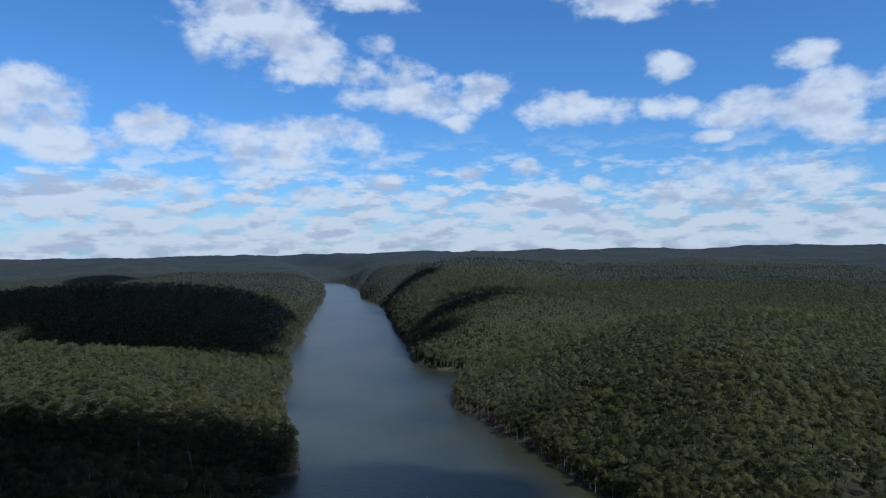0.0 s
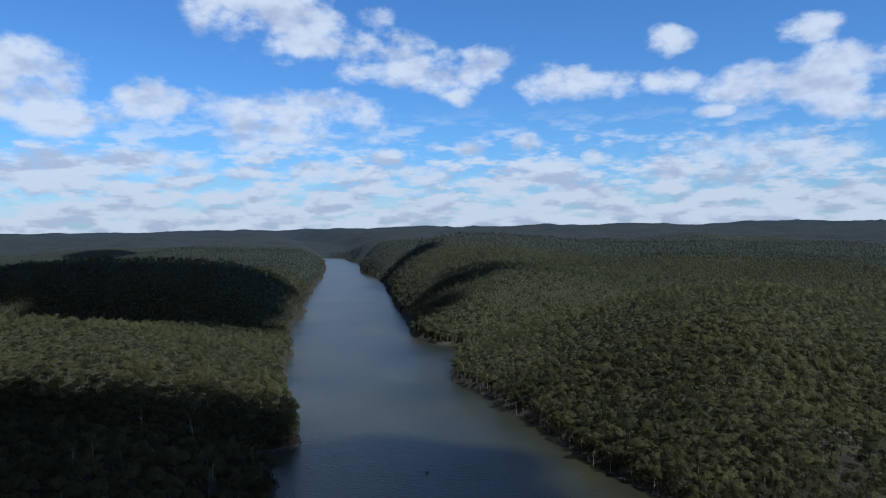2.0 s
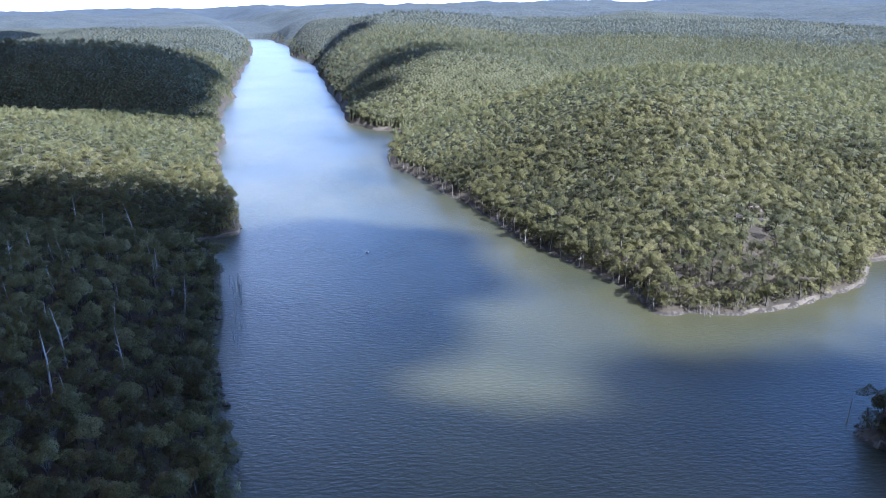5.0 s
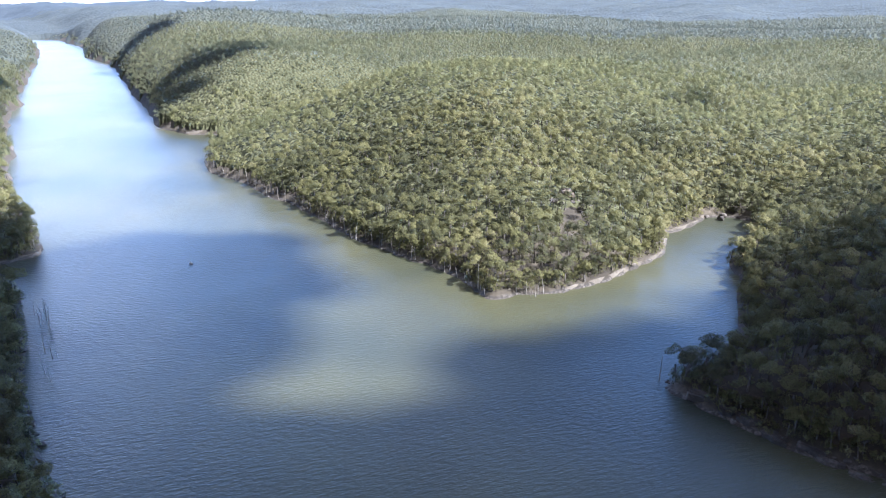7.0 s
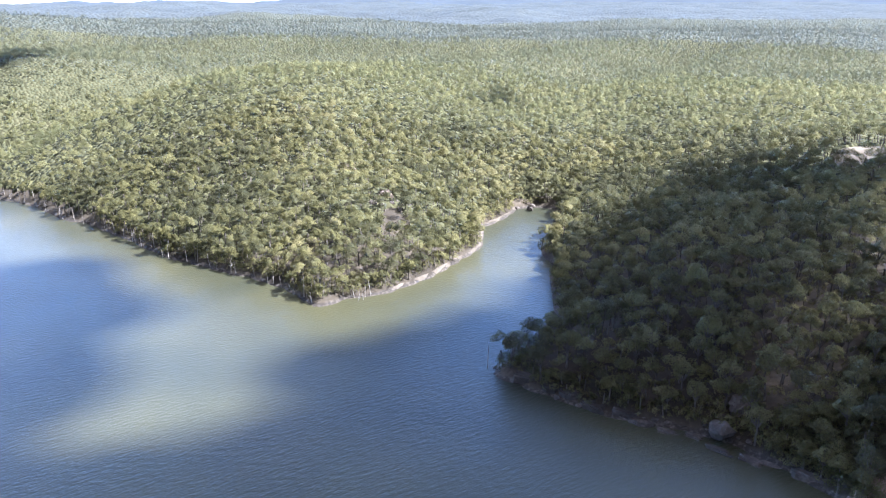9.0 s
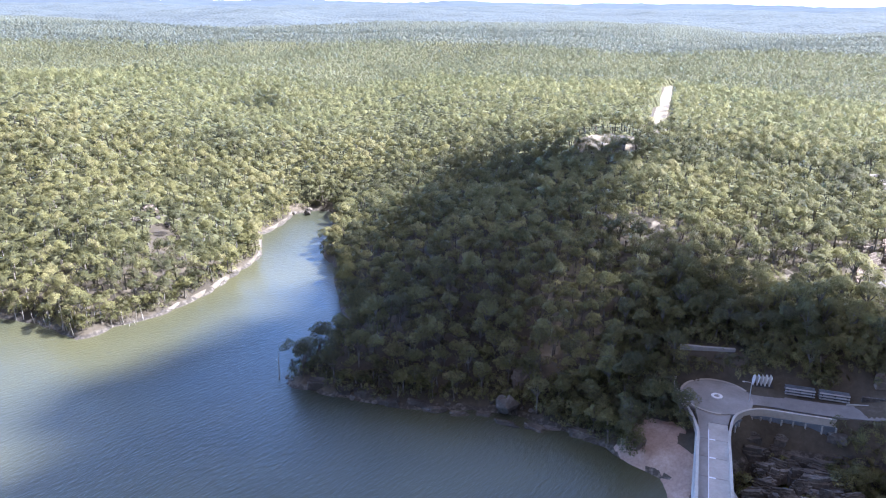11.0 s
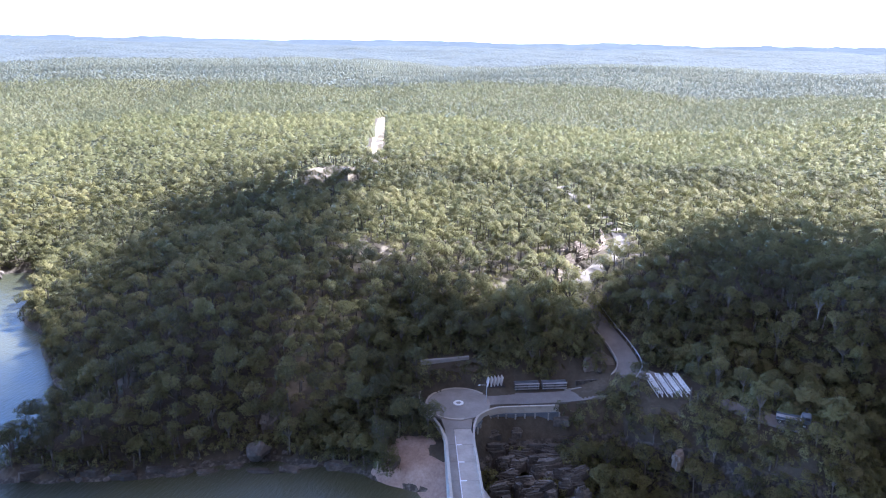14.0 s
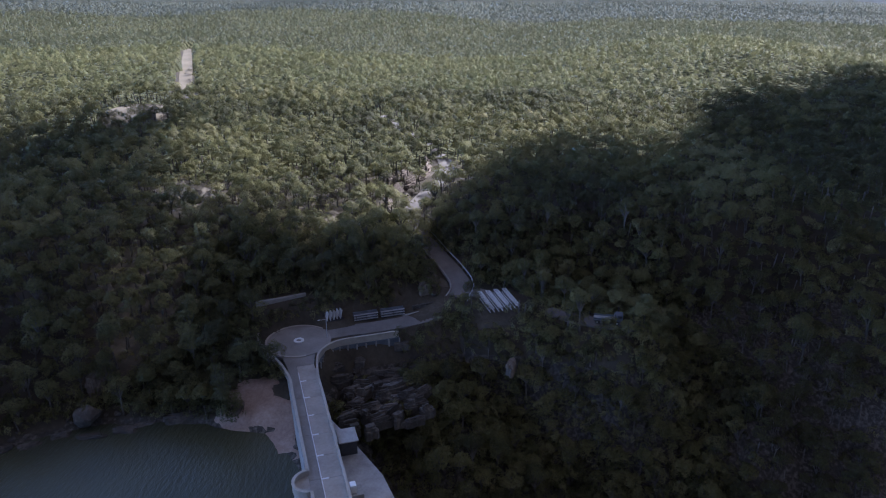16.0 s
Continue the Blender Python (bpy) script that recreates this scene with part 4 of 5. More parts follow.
cloud([(-40, 950, 36), (20, 1230, 48), (100, 1450, 55)], 1400, 7, 60, THICK_CLOUD)

# ---- dam and road ----
def curve_through(line, steps=6):
    pts = []
    for i in range(len(line) - 1):
        p0, p1, p2, p3 = (Vector(line[max(0, min(len(line) - 1, i + k))]) for k in (-1, 0, 1, 2))
        for s in range(steps):
            t = s / steps
            pts.append(0.5 * ((2 * p1) + (p2 - p0) * t + (2 * p0 - 5 * p1 + 4 * p2 - p3) * t * t + (3 * p1 - p0 - 3 * p2 + p3) * t ** 3))
    pts.append(Vector(line[-1]))
    return pts


def sweep(bm, pts, profile):
    """Carries a cross-section of (sideways, up) along a line."""
    rows = []
    for i, p in enumerate(pts):
        w = pts[min(i + 1, len(pts) - 1)] - pts[max(i - 1, 0)]
        side = Vector((-w.y, w.x, 0)).normalized()
        rows.append([bm.verts.new(p + side * u + Vector((0, 0, v))) for u, v in profile])
    k = len(profile)
    for a, b in zip(rows, rows[1:]):
        for j in range(k):
            bm.faces.new((a[j], a[(j + 1) % k], b[(j + 1) % k], b[j]))
    bm.faces.new(rows[0])
    bm.faces.new(rows[-1][::-1])
    bmesh.ops.recalc_face_normals(bm, faces=bm.faces)


def box(bm, size, place, turn_=0.0, tilt=0.0):
    m = pose(*place, 0, tilt, turn_) @ Matrix.Diagonal((*size, 1))
    bmesh.ops.create_cube(bm, size=1, matrix=m)


def box_part(name, size, place, mat, parent, turn_=0.0, tilt=0.0, label="", bevel=0.0):
    bm = bmesh.new()
    box(bm, size, place, turn_, tilt)
    if bevel:
        bmesh.ops.bevel(bm, geom=bm.edges[:], offset=bevel, segments=1, affect="EDGES")
    return part(name, bm, mat, parent, label)


def rod(bm, a, b, rad, sides=6):
    a, b = Vector(a), Vector(b)
    d = b - a
    m = Matrix.Translation((a + b) / 2) @ d.to_track_quat("Z", "Y").to_matrix().to_4x4()
    bmesh.ops.create_cone(bm, cap_ends=True, segments=sides, radius1=rad, radius2=rad, depth=d.length, matrix=m)


def on_dam(along, across, z):
    p = DAM_END + DAM_WAY * along + DAM_UP * across
    return Vector((p[0], p[1], z))


DAM_TURN = math.degrees(math.atan2(DAM_WAY[1], DAM_WAY[0]))
dam = tagged(new("dam_wall"), "grey concrete dam wall with a narrow road along its crest", "dam", kind="structure")
bm = bmesh.new()
sweep(bm, [on_dam(3 + 10 * k, 0, 0) for k in range(17)], [(3.1, 5.7), (3.1, -40), (-24, -40), (-6, -8), (-3.1, -1), (-3.1, 5.7)][::-1])
part("wall_body", bm, CONCRETE, dam)
UP_RAIL = [(139.9, 43.5, 0), (136.0, 42.6, 0), (132.4, 40.6, 0), (129.0, 37.9, 0), (125.2, 35.0, 0)] + [tuple(on_dam(a, 2.75, 0)) for a in (7, 12, 22, 36)]
DOWN_RAIL = [(140.5, 12.5, 0), (138.6, 17.5, 0), (137.2, 21.5, 0), (135.6, 25.2, 0), (132.6, 27.6, 0), (128.8, 28.3, 0)] + [tuple(on_dam(a, -2.75, 0)) for a in (7, 14, 24, 40)]
COPING = [(-0.16, 5.3), (0.16, 5.3), (0.16, 6.62), (0.24, 6.66), (0.24, 6.84), (-0.24, 6.84), (-0.24, 6.66), (-0.16, 6.62)]
for nm, line in (("upstream_parapet", UP_RAIL), ("downstream_parapet", DOWN_RAIL)):
    bm = bmesh.new()
    sweep(bm, curve_through(line), COPING)
    part(nm, bm, PALE_CONCRETE, dam, "pale concrete parapet with a flat coping")
# upstream bay of the parapet, then straight on
bay = [on_dam(38.4 - 2.6 * math.cos(math.pi * k / 12), 2.75 + 2.6 * math.sin(math.pi * k / 12), 0) for k in range(13)]
bm = bmesh.new()
sweep(bm, bay + [on_dam(60 + 20 * k, 2.75, 0) for k in range(6)], COPING)
part("upstream_parapet", bm, PALE_CONCRETE, dam)
bm = bmesh.new()
sweep(bm, [on_dam(40 + 20 * k, -2.75, 0) for k in range(7)], COPING)
part("downstream_parapet", bm, PALE_CONCRETE, dam)
bm = bmesh.new()
bmesh.ops.create_cone(bm, cap_ends=True, segments=28, radius1=2.7, radius2=2.7, depth=5.0, matrix=Matrix.Translation(on_dam(38.4, 2.6, 3.3)))
part("parapet_bay", bm, CONCRETE, dam)
slab_me = slab_walk = None
for k in range(27):
    a = 4.4 + 6.0 * k
    if slab_me is None:
        bm = bmesh.new()
        box(bm, (5.94, 3.55, 0.18), (0, 0, 0))
        bmesh.ops.bevel(bm, geom=bm.edges[:], offset=0.02, segments=1, affect="EDGES")
        slab_me = part("road_slab", bm, PALE_CONCRETE, dam, "pale concrete road slab")
        bm = bmesh.new()
        box(bm, (5.94, 1.85, 0.26), (0, 0, 0))
        bmesh.ops.bevel(bm, geom=bm.edges[:], offset=0.02, segments=1, affect="EDGES")
        slab_walk = part("walkway_slab", bm, ASPHALT, dam, "darker raised walkway slab")
        one, two = slab_me, slab_walk
    else:
        one, two = slab_me.copy(), slab_walk.copy()
        scene.collection.objects.link(one), scene.collection.objects.link(two)
    one.matrix_basis = Matrix.Translation(on_dam(a, -0.92, 5.72)) @ pose(0, 0, 0, 0, 0, DAM_TURN)
    two.matrix_basis = Matrix.Translation(on_dam(a, 1.84, 5.76)) @ pose(0, 0, 0, 0, 0, DAM_TURN)
box_part("edge_line", (160, 0.14, 0.012), on_dam(84, 0.78, 5.819), WHITE, dam, DAM_TURN)
for k in range(18):
    box_part("road_mark", (0.35, 1.1, 0.012), on_dam(7.4 + 6 * k, 0.15, 5.819), WHITE, dam, DAM_TURN)

road = tagged(new("road"), "worn grey asphalt access road with a turning circle", "road", kind="structure")
SLAB = [(-2.5, -0.3), (2.5, -0.3), (2.5, 0.16), (0, 0.20), (-2.5, 0.16)]
bm = bmesh.new()
sweep(bm, curve_through([(139.3, 29.4, 5.96)] + ROAD[1:]), SLAB)
part("carriageway", bm, BITUMEN, road)
bm = bmesh.new()
sweep(bm, curve_through(SPUR), [(u * 0.9, v) for u, v in SLAB])
part("side_road", bm, BITUMEN, road)
bm = bmesh.new()
bmesh.ops.create_cone(bm, cap_ends=True, segments=64, radius1=7.0, radius2=6.9, depth=0.9, matrix=Matrix.Translation((136.3, 33.8, 5.74)))
part("turning_circle", bm, ASPHALT, road)
bm = bmesh.new()
rows_ = [[bm.verts.new(on_dam(al, ac, z_ - dz)) for al, ac, z_ in ((-4.6, 5.6, 6.18), (-2.2, 3.3, 6.08), (1.42, 2.72, 5.86), (1.42, -2.72, 5.86), (-2.2, -3.3, 6.08), (-4.6, -5.6, 6.18))] for dz in (0.0, 0.5)]
bm.faces.new(rows_[0]), bm.faces.new(rows_[1][::-1])
for k in range(6):
    bm.faces.new((rows_[0][k], rows_[1][k], rows_[1][(k + 1) % 6], rows_[0][(k + 1) % 6]))
bmesh.ops.recalc_face_normals(bm, faces=bm.faces)
part("approach", bm, ASPHALT, road)
bm = bmesh.new()
sweep(bm, [Vector((136.3 + 7.0 * math.cos(radians(a)), 33.8 + 7.0 * math.sin(radians(a)), 6.15)) for a in range(-36, 205, 8)],
      [(-0.22, -0.3), (0.22, -0.3), (0.22, 0.14), (-0.22, 0.14)])
part("circle_kerb", bm, PALE_CONCRETE, road, "pale concrete kerb round the turning circle")
bm = bmesh.new()
sweep(bm, [Vector((136.3 + 0.85 * math.cos(radians(a)), 33.8 + 0.85 * math.sin(radians(a)), 6.15)) for a in range(0, 361, 15)],
      [(-0.28, -0.1), (0.28, -0.1), (0.28, 0.2), (-0.28, 0.2)])
part("island_kerb", bm, WHITE, road, "white painted ring of a small traffic island")
bm = bmesh.new()
sweep(bm, [p + Vector((0, 0, 0.2)) for p in curve_through(ROAD[3:10])], [(2.45, -0.4), (2.75, -0.4), (2.75, 0.25), (2.45, 0.25)])
part("roadside_kerb", bm, CONCRETE, road)

rail = tagged(new("guard_rail"), "weathered steel guard rail beside the bending road", "guard rail", kind="structure")
rail_line = [p + Vector((0, 0, 0.2)) for p in curve_through(ROAD[5:10])]
bm = bmesh.new()
sweep(bm, rail_line, [(-3.0, 0.45), (-2.92, 0.5), (-2.92, 0.75), (-3.0, 0.8), (-3.06, 0.62)])
part("rail_beam", bm, GALV, rail)
for i in range(0, len(rail_line), 2):
    w = rail_line[min(i + 1, len(rail_line) - 1)] - rail_line[max(i - 1, 0)]
    p = rail_line[i] - Vector((-w.y, w.x, 0)).normalized() * 3.1
    box_part("post", (0.12, 0.12, 1.2), (p.x, p.y, p.z + 0.15), GALV, rail)

trail = tagged(new("fire_trail"), "straight pale sandy fire trail cut through the forest", "track", kind="structure")
bm = bmesh.new()
line = []
for k in range(25):
    px_, py_ = 352 + 198 * k / 24, 134 + 69 * k / 24
    line.append(Vector((px_, py_, float(ground(px_, py_)))))
sweep(bm, line, [(-3.7, -1.0), (3.7, -1.0), (3.3, 0.35), (-3.3, 0.35)])
part("track_bed", bm, TRACK, trail)


def bare_patch(cx, cy, a, b, turn_, mat, seed, label, lift=0.22):
    """Bare earth that follows the ground, with a ragged edge that dips under the litter."""
    c, sn = math.cos(radians(turn_)), math.sin(radians(turn_))
    n = 26
    u, v = np.meshgrid(np.linspace(-1.3, 1.3, n), np.linspace(-1.3, 1.3, n), indexing="ij")
    x, y = cx + u * a * c - v * b * sn, cy + u * a * sn + v * b * c
    d = np.hypot(u, v) + 0.28 * vnoise(x / 3 + seed, y / 3) + 0.15 * vnoise(x / 1.2, y / 1.2)
    z = ground(x, y) + lift - 1.6 * smooth(0.72, 1.15, d) + 0.10 * vnoise(x / 0.8, y / 0.8)
    i = np.arange(n * n).reshape(n, n)
    q = np.stack([i[:-1, :-1], i[1:, :-1], i[1:, 1:], i[:-1, 1:]], -1).reshape(-1, 4)
    me = mesh_of("bare_ground", np.stack([x, y, z], -1).reshape(-1, 3), q, mat, True)
    return tagged(new("bare_ground", me), label, "bare ground", kind="structure")


bare_patch(287, 131, 14, 13, 116, TRACK, 1, "pale sandy clearing round a house")
bare_patch(111.3, 37.8, 13.5, 10.0, 24, MUD, 2, "smooth red-brown mud shelf against the dam wall", 0.25)
bare_patch(205, 16.5, 6, 3, -18, SAND, 3, "bright bare sandstone cutting beside the road")
bare_patch(227, 9.5, 6.5, 2.4, -18, SAND, 4, "bright bare sandstone bank beside the road")
bare_patch(203, 82, 14, 2.6, 22, SAND, 6, "small bare sand patch in the forest")
bare_patch(198, 73, 14, 2.6, 22, SAND, 7, "small bare sand patch in the forest")
bare_patch(187, 34, 10, 2.6, 12, SAND, 8, "small bare sand patch in the forest")
bare_patch(144.2, -41, 6, 3.4, 70, SAND, 10, "pale sand beside the parked truck")
bare_patch(163, 4.5, 6, 2.2, 30, SAND, 9, "pinkish rock cutting inside the road bend")


def beach(x0, y0, x1, y1, bow, wide, label):
    """A strip of bare sand along the water's edge, between two places."""
    n, m = 60, 5
    t = np.linspace(0, 1, n)
    wx, wy = -(y1 - y0), x1 - x0
    ln = math.hypot(wx, wy)
    wx, wy = wx / ln, wy / ln
    bx, by = x0 + (x1 - x0) * t + wx * bow * np.sin(np.pi * t), y0 + (y1 - y0) * t + wy * bow * np.sin(np.pi * t)
    offs = np.linspace(-14, 14, 141)
    d = shore(bx[:, None] + offs * wx, by[:, None] + offs * wy)
    mid_ = offs[np.argmin(np.abs(d), 1)]
    mid_ = np.convolve(np.pad(mid_, 2, mode="edge"), np.ones(5) / 5, "valid")
    land_side = np.sign(shore(bx + (mid_ + 4) * wx, by + (mid_ + 4) * wy))
    grow = wide * (0.75 + 0.35 * vnoise(t * 9 + x0, t * 0 + 3.0)) * np.minimum(1, 8 * np.minimum(t, 1 - t) + 0.15)
    u = np.linspace(-0.35, 1, m)
    ox = mid_[:, None] + land_side[:, None] * grow[:, None] * u
    x, y = bx[:, None] + ox * wx, by[:, None] + ox * wy
    z = np.maximum(ground(x, y) + 0.18, -0.12 + 0.5 * np.clip(u, 0, 1)) - 0.7 * (u > 0.99) - 0.3 * (u < -0.3)
    i = np.arange(n * m).reshape(n, m)
    q = np.stack([i[:-1, :-1], i[1:, :-1], i[1:, 1:], i[:-1, 1:]], -1).reshape(-1, 4)
    me = mesh_of("beach", np.stack([x, y, z], -1).reshape(-1, 3), q, SAND, True)
    return tagged(new("beach", me), label, "beach", kind="structure")


beach(92, 177, 184, 222, -6, 2.0, "narrow pale sand beach along the wooded point")
beach(181, 224, 201, 221, 0, 2.0, "narrow pale sand beach at the head of the inlet")
beach(-24, 509, 6, 508, 0, 4.0, "pale rocky beach below the bluff")
beach(-90, 384, -104, 410, 0, 3.0, "small pale beach at the foot of a ridge")
beach(-104, 470, -116, 505, 0, 3.0, "small pale beach at the foot of a ridge")
beach(-74, 258, -57, 274, 0, 1.6, "narrow pale beach in a shaded cove")


# ---- rocks ----
def rock(seed, size, flat=0.6):
    r = random.Random(seed)
    bm = bmesh.new()
    bmesh.ops.create_icosphere(bm, subdivisions=2, radius=1)
    off = Vector((r.uniform(0, 50), r.uniform(0, 50), seed))
    cuts = [Vector((r.gauss(0, 1), r.gauss(0, 1), r.gauss(0, 0.7))).normalized() for _ in range(16)]
    for v in bm.verts:
        p = v.co.copy()
        for n_ in cuts:
            over = p.dot(n_) - 0.6
            if over > 0:
                p -= n_ * over
        p *= 1 + 0.14 * noise.noise(p * 1.8 + off)
        v.co = Vector((p.x * size, p.y * size * 0.75, p.z * size * flat))
    me = bpy.data.meshes.new("boulder")
    bm.to_mesh(me)
    bm.free()
    me.materials.append(ROCK)
    return me


ROCKS = [rock(40 + k, 1.0, 0.32 + 0.05 * k) for k in range(7)]
rr_ = random.Random(5)


def boulder(x, y, size, sink=0.25, label="grey weathered sandstone boulder", group="boulders by the water"):
    ob = new("boulder", ROCKS[rr_.randrange(7)])
    s_ = size * rr_.uniform(0.75, 1.3)
    ob.matrix_basis = pose(x, y, max(float(ground(x, y)), -0.2) + s_ * 0.5 - sink * s_, rr_.uniform(-12, 12), rr_.uniform(-12, 12), rr_.uniform(0, 360)) @ Matrix.Diagonal((s_, s_, s_, 1))
    return tagged(ob, label, "boulder", group)


def along_shore(x0, y0, x1, y1, count, lo, hi, reach=9):
    """Boulders at the water's edge between two places."""
    for k in range(count):
        t = (k + rr_.random()) / count
        x, y = x0 + (x1 - x0) * t, y0 + (y1 - y0) * t
        offs = np.linspace(-reach, reach, 37)
        wx, wy = -(y1 - y0), (x1 - x0)
        ln = math.hypot(wx, wy)
        d = np.abs(shore(x + offs * wx / ln, y + offs * wy / ln) - rr_.uniform(-0.3, 1.2))
        o = offs[int(np.argmin(d))]
        boulder(x + o * wx / ln, y + o * wy / ln, rr_.uniform(lo, hi))


along_shore(96, 120, 99, 92, 18, 0.3, 1.1)
along_shore(99, 92, 118, 50, 24, 0.3, 1.2)
along_shore(-30, 118, -45, 200, 14, 0.5, 1.6)
along_shore(80, 182, 10, 400, 22, 0.5, 1.4)
along_shore(-58, 270, -90, 392, 10, 0.6, 1.6)
for k in range(14):
    boulder(125 + rr_.uniform(-7, 7), 217 + rr_.uniform(-5, 5), rr_.uniform(0.8, 2.6), 0.1, "pale sandstone boulder on the wooded slope", "boulders in the forest")
for x_, y_, s_ in ((113, 70, 3.6), (116, 72, 2.4), (190, 216, 2.4), (194, 219, 1.8), (187, 221, 1.5), (160, 8, 1.6), (163, 7, 2.2), (167, 9, 1.8), (156, 5, 1.3), (168, 50, 2.0)):
    boulder(x_, y_, s_, 0.1, "large pale sandstone boulder on the wooded slope", "boulders in the forest")
for k in range(12):
    boulder(rr_.uniform(194, 210), rr_.uniform(14, 22), rr_.uniform(0.4, 1.1), 0.1, "pale cut sandstone block beside the road", "rocks beside the road")


def ledge(x, y, ln, dp, ht, turn_, layers, label, group, mat, base=None):
    """Bedded sandstone: broken flat beds, each set back on the one below."""
    r = random.Random(int(x * 13 + y * 7))
    bm = bmesh.new()
    z, back = -1.2, 0.0
    for k in range(layers):
        th = ht / layers * r.uniform(0.6, 1.4) + (1.2 if k == 0 else 0)
        n_ = 14
        low, top = [], []
        for i in range(n_):
            a = 2 * math.pi * i / n_
            cx, cy = math.cos(a), math.sin(a)
            e = (abs(cx) ** 4 + abs(cy) ** 4) ** -0.25
            w = e * r.uniform(0.62, 1.1)
            p = Vector((cx * w * ln / 2 * (1 - 0.10 * k), cy * w * dp / 2 * (1 - 0.16 * k) + back, z))
            low.append(bm.verts.new(p))
            top.append(bm.verts.new(p + Vector((cx * -0.12, cy * -0.12, th * r.uniform(0.9, 1.08)))))
        bm.faces.new(low[::-1])
        hub = bm.verts.new(sum((v.co for v in top), Vector()) / n_ + Vector((0, 0, 0.08 * th)))
        for i in range(n_):
            j = (i + 1) % n_
            bm.faces.new((low[i], low[j], top[j], top[i]))
            bm.faces.new((top[i], top[j], hub))
        z += th * 0.93
        back += dp * r.uniform(0.03, 0.10)
    me = bpy.data.meshes.new("sandstone_ledge")
    bm.to_mesh(me)
    bm.free()
    me.materials.append(mat)
    ob = tagged(new("sandstone_ledge", me), label, "rock ledge", group)
    ob.matrix_basis = pose(x, y, max(float(ground(x, y)), -0.3) if base is None else base, r.uniform(-4, 4), r.uniform(-4, 4), turn_)
    return ob


# beds below the dam wall, across the slope
for k in range(60):
    u_, v_ = k % 6, k // 6
    ledge(132 - 2.2 * v_ + 1.4 * u_ + rr_.uniform(-1.2, 1.2), 24.5 - 0.7 * v_ - 2.7 * u_ + rr_.uniform(-1.4, 1.4), rr_.uniform(2.0, 6.5), rr_.uniform(1.0, 2.8),
          rr_.uniform(0.7, 2.0), -62 + rr_.uniform(-22, 22), rr_.choice((3, 4, 5)), "dark weathered sandstone ledge below the dam wall", "ledges below the dam", ROCK)
# cut faces beside the road
for x_, y_, l_, h_, t_ in ((194, 18.5, 7, 2.6, 12), (201, 19.6, 8, 3.4, -4), (208.5, 17.8, 8, 3.8, -22), (216, 14.2, 8, 3.6, -26), (223.5, 10.8, 8, 3.2, -20), (231, 9.2, 8, 2.8, -4),
                           (239, 10.2, 8, 2.4, 8), (213, 20, 7, 4.6, -22), (222, 16.5, 7, 4.2, -22)):
    ledge(x_, y_, l_, 2.2, h_, t_, 6, "pale cut sandstone face beside the bending road", "rock cuttings beside the road", CUT_STONE)
for x_, y_, l_, h_, t_ in ((161.5, 6.6, 5, 2.4, 40), (158.0, 7.2, 5, 2.2, -5), (165.5, 6.6, 5, 2.6, 25), (169.5, 7.8, 5, 2.2, 20)):
    ledge(x_, y_, l_, 3.0, h_, t_, 4, "pinkish bedded sandstone cutting inside the road bend", "rock cuttings beside the road", CUT_STONE)
# flat shelves along the shaded point
for x_, y_ in ((95.5, 108), (96.5, 103), (98, 97), (99.5, 92), (101.5, 87), (103.5, 81.5), (105.5, 77), (107.5, 73), (108.5, 68), (110.5, 63), (112.5, 58), (114, 53), (115.5, 48)):
    ledge(x_ + rr_.uniform(0.6, 2.2), y_ + rr_.uniform(-1.2, 1.2), rr_.uniform(4.0, 8.0), rr_.uniform(1.6, 3), rr_.uniform(0.5, 1.2), -68 + rr_.uniform(-20, 20), 2,
          "low sandstone shelf at the water's edge", "shelves along the shore", ROCK)
# outcrops in the trees
for x_, y_, l_, h_ in ((127, 226, 6, 3.0), (130, 231, 5, 2.4), (127, 256, 7, 3.0), (120, 71, 5, 3.4), (116.5, 41.5, 4, 0.9), (137, -12.6, 4, 2.2), (122, 222, 4, 2.2)):
    ledge(x_, y_, l_, l_ * 0.6, h_, rr_.uniform(-60, 20), 3, "pale sandstone outcrop among the trees", "outcrops in the forest", CUT_STONE)


# ---- dead trees ----
def dead_tree(seed):
    r = np.random.default_rng(seed)
    tall = r.uniform(7, 12)
    bend = np.array((*r.normal(size=2) * 0.5, tall))
    half = bend * (0.55, 0.55, 0.55) + (*r.normal(size=2) * 0.2, 0)
    out = [tube((0, 0, -1), half, 0.20, 0.12, 6), tube(half, bend, 0.12, 0.03, 5)]
    for k in range(7):
        t = r.uniform(0.4, 0.9)
        p = half * (t / 0.55) if t < 0.55 else half + (bend - half) * (t - 0.55) / 0.45
        a = r.uniform(0, 6.28)
        ln = r.uniform(0.8, 2.6) * (1.1 - t)
        out.append(tube(p, p + np.array((math.cos(a) * ln, math.sin(a) * ln, ln * r.uniform(0.5, 1.3))), 0.06, 0.015, 4))
    v, f = merge(out)
    return mesh_of("dead_tree", v, f, DEAD, True)


SNAGS = [dead_tree(70 + k) for k in range(6)]


def snag(x, y, scale, label, group):
    ob = new("dead_tree", SNAGS[rr_.randrange(6)])
    z = max(float(ground(x, y)), -3.0)
    ob.matrix_basis = pose(x, y, z, rr_.uniform(-6, 6), rr_.uniform(-6, 6), rr_.uniform(0, 360)) @ Matrix.Diagonal((scale, scale, scale, 1))
    return tagged(ob, label, "dead tree", group)


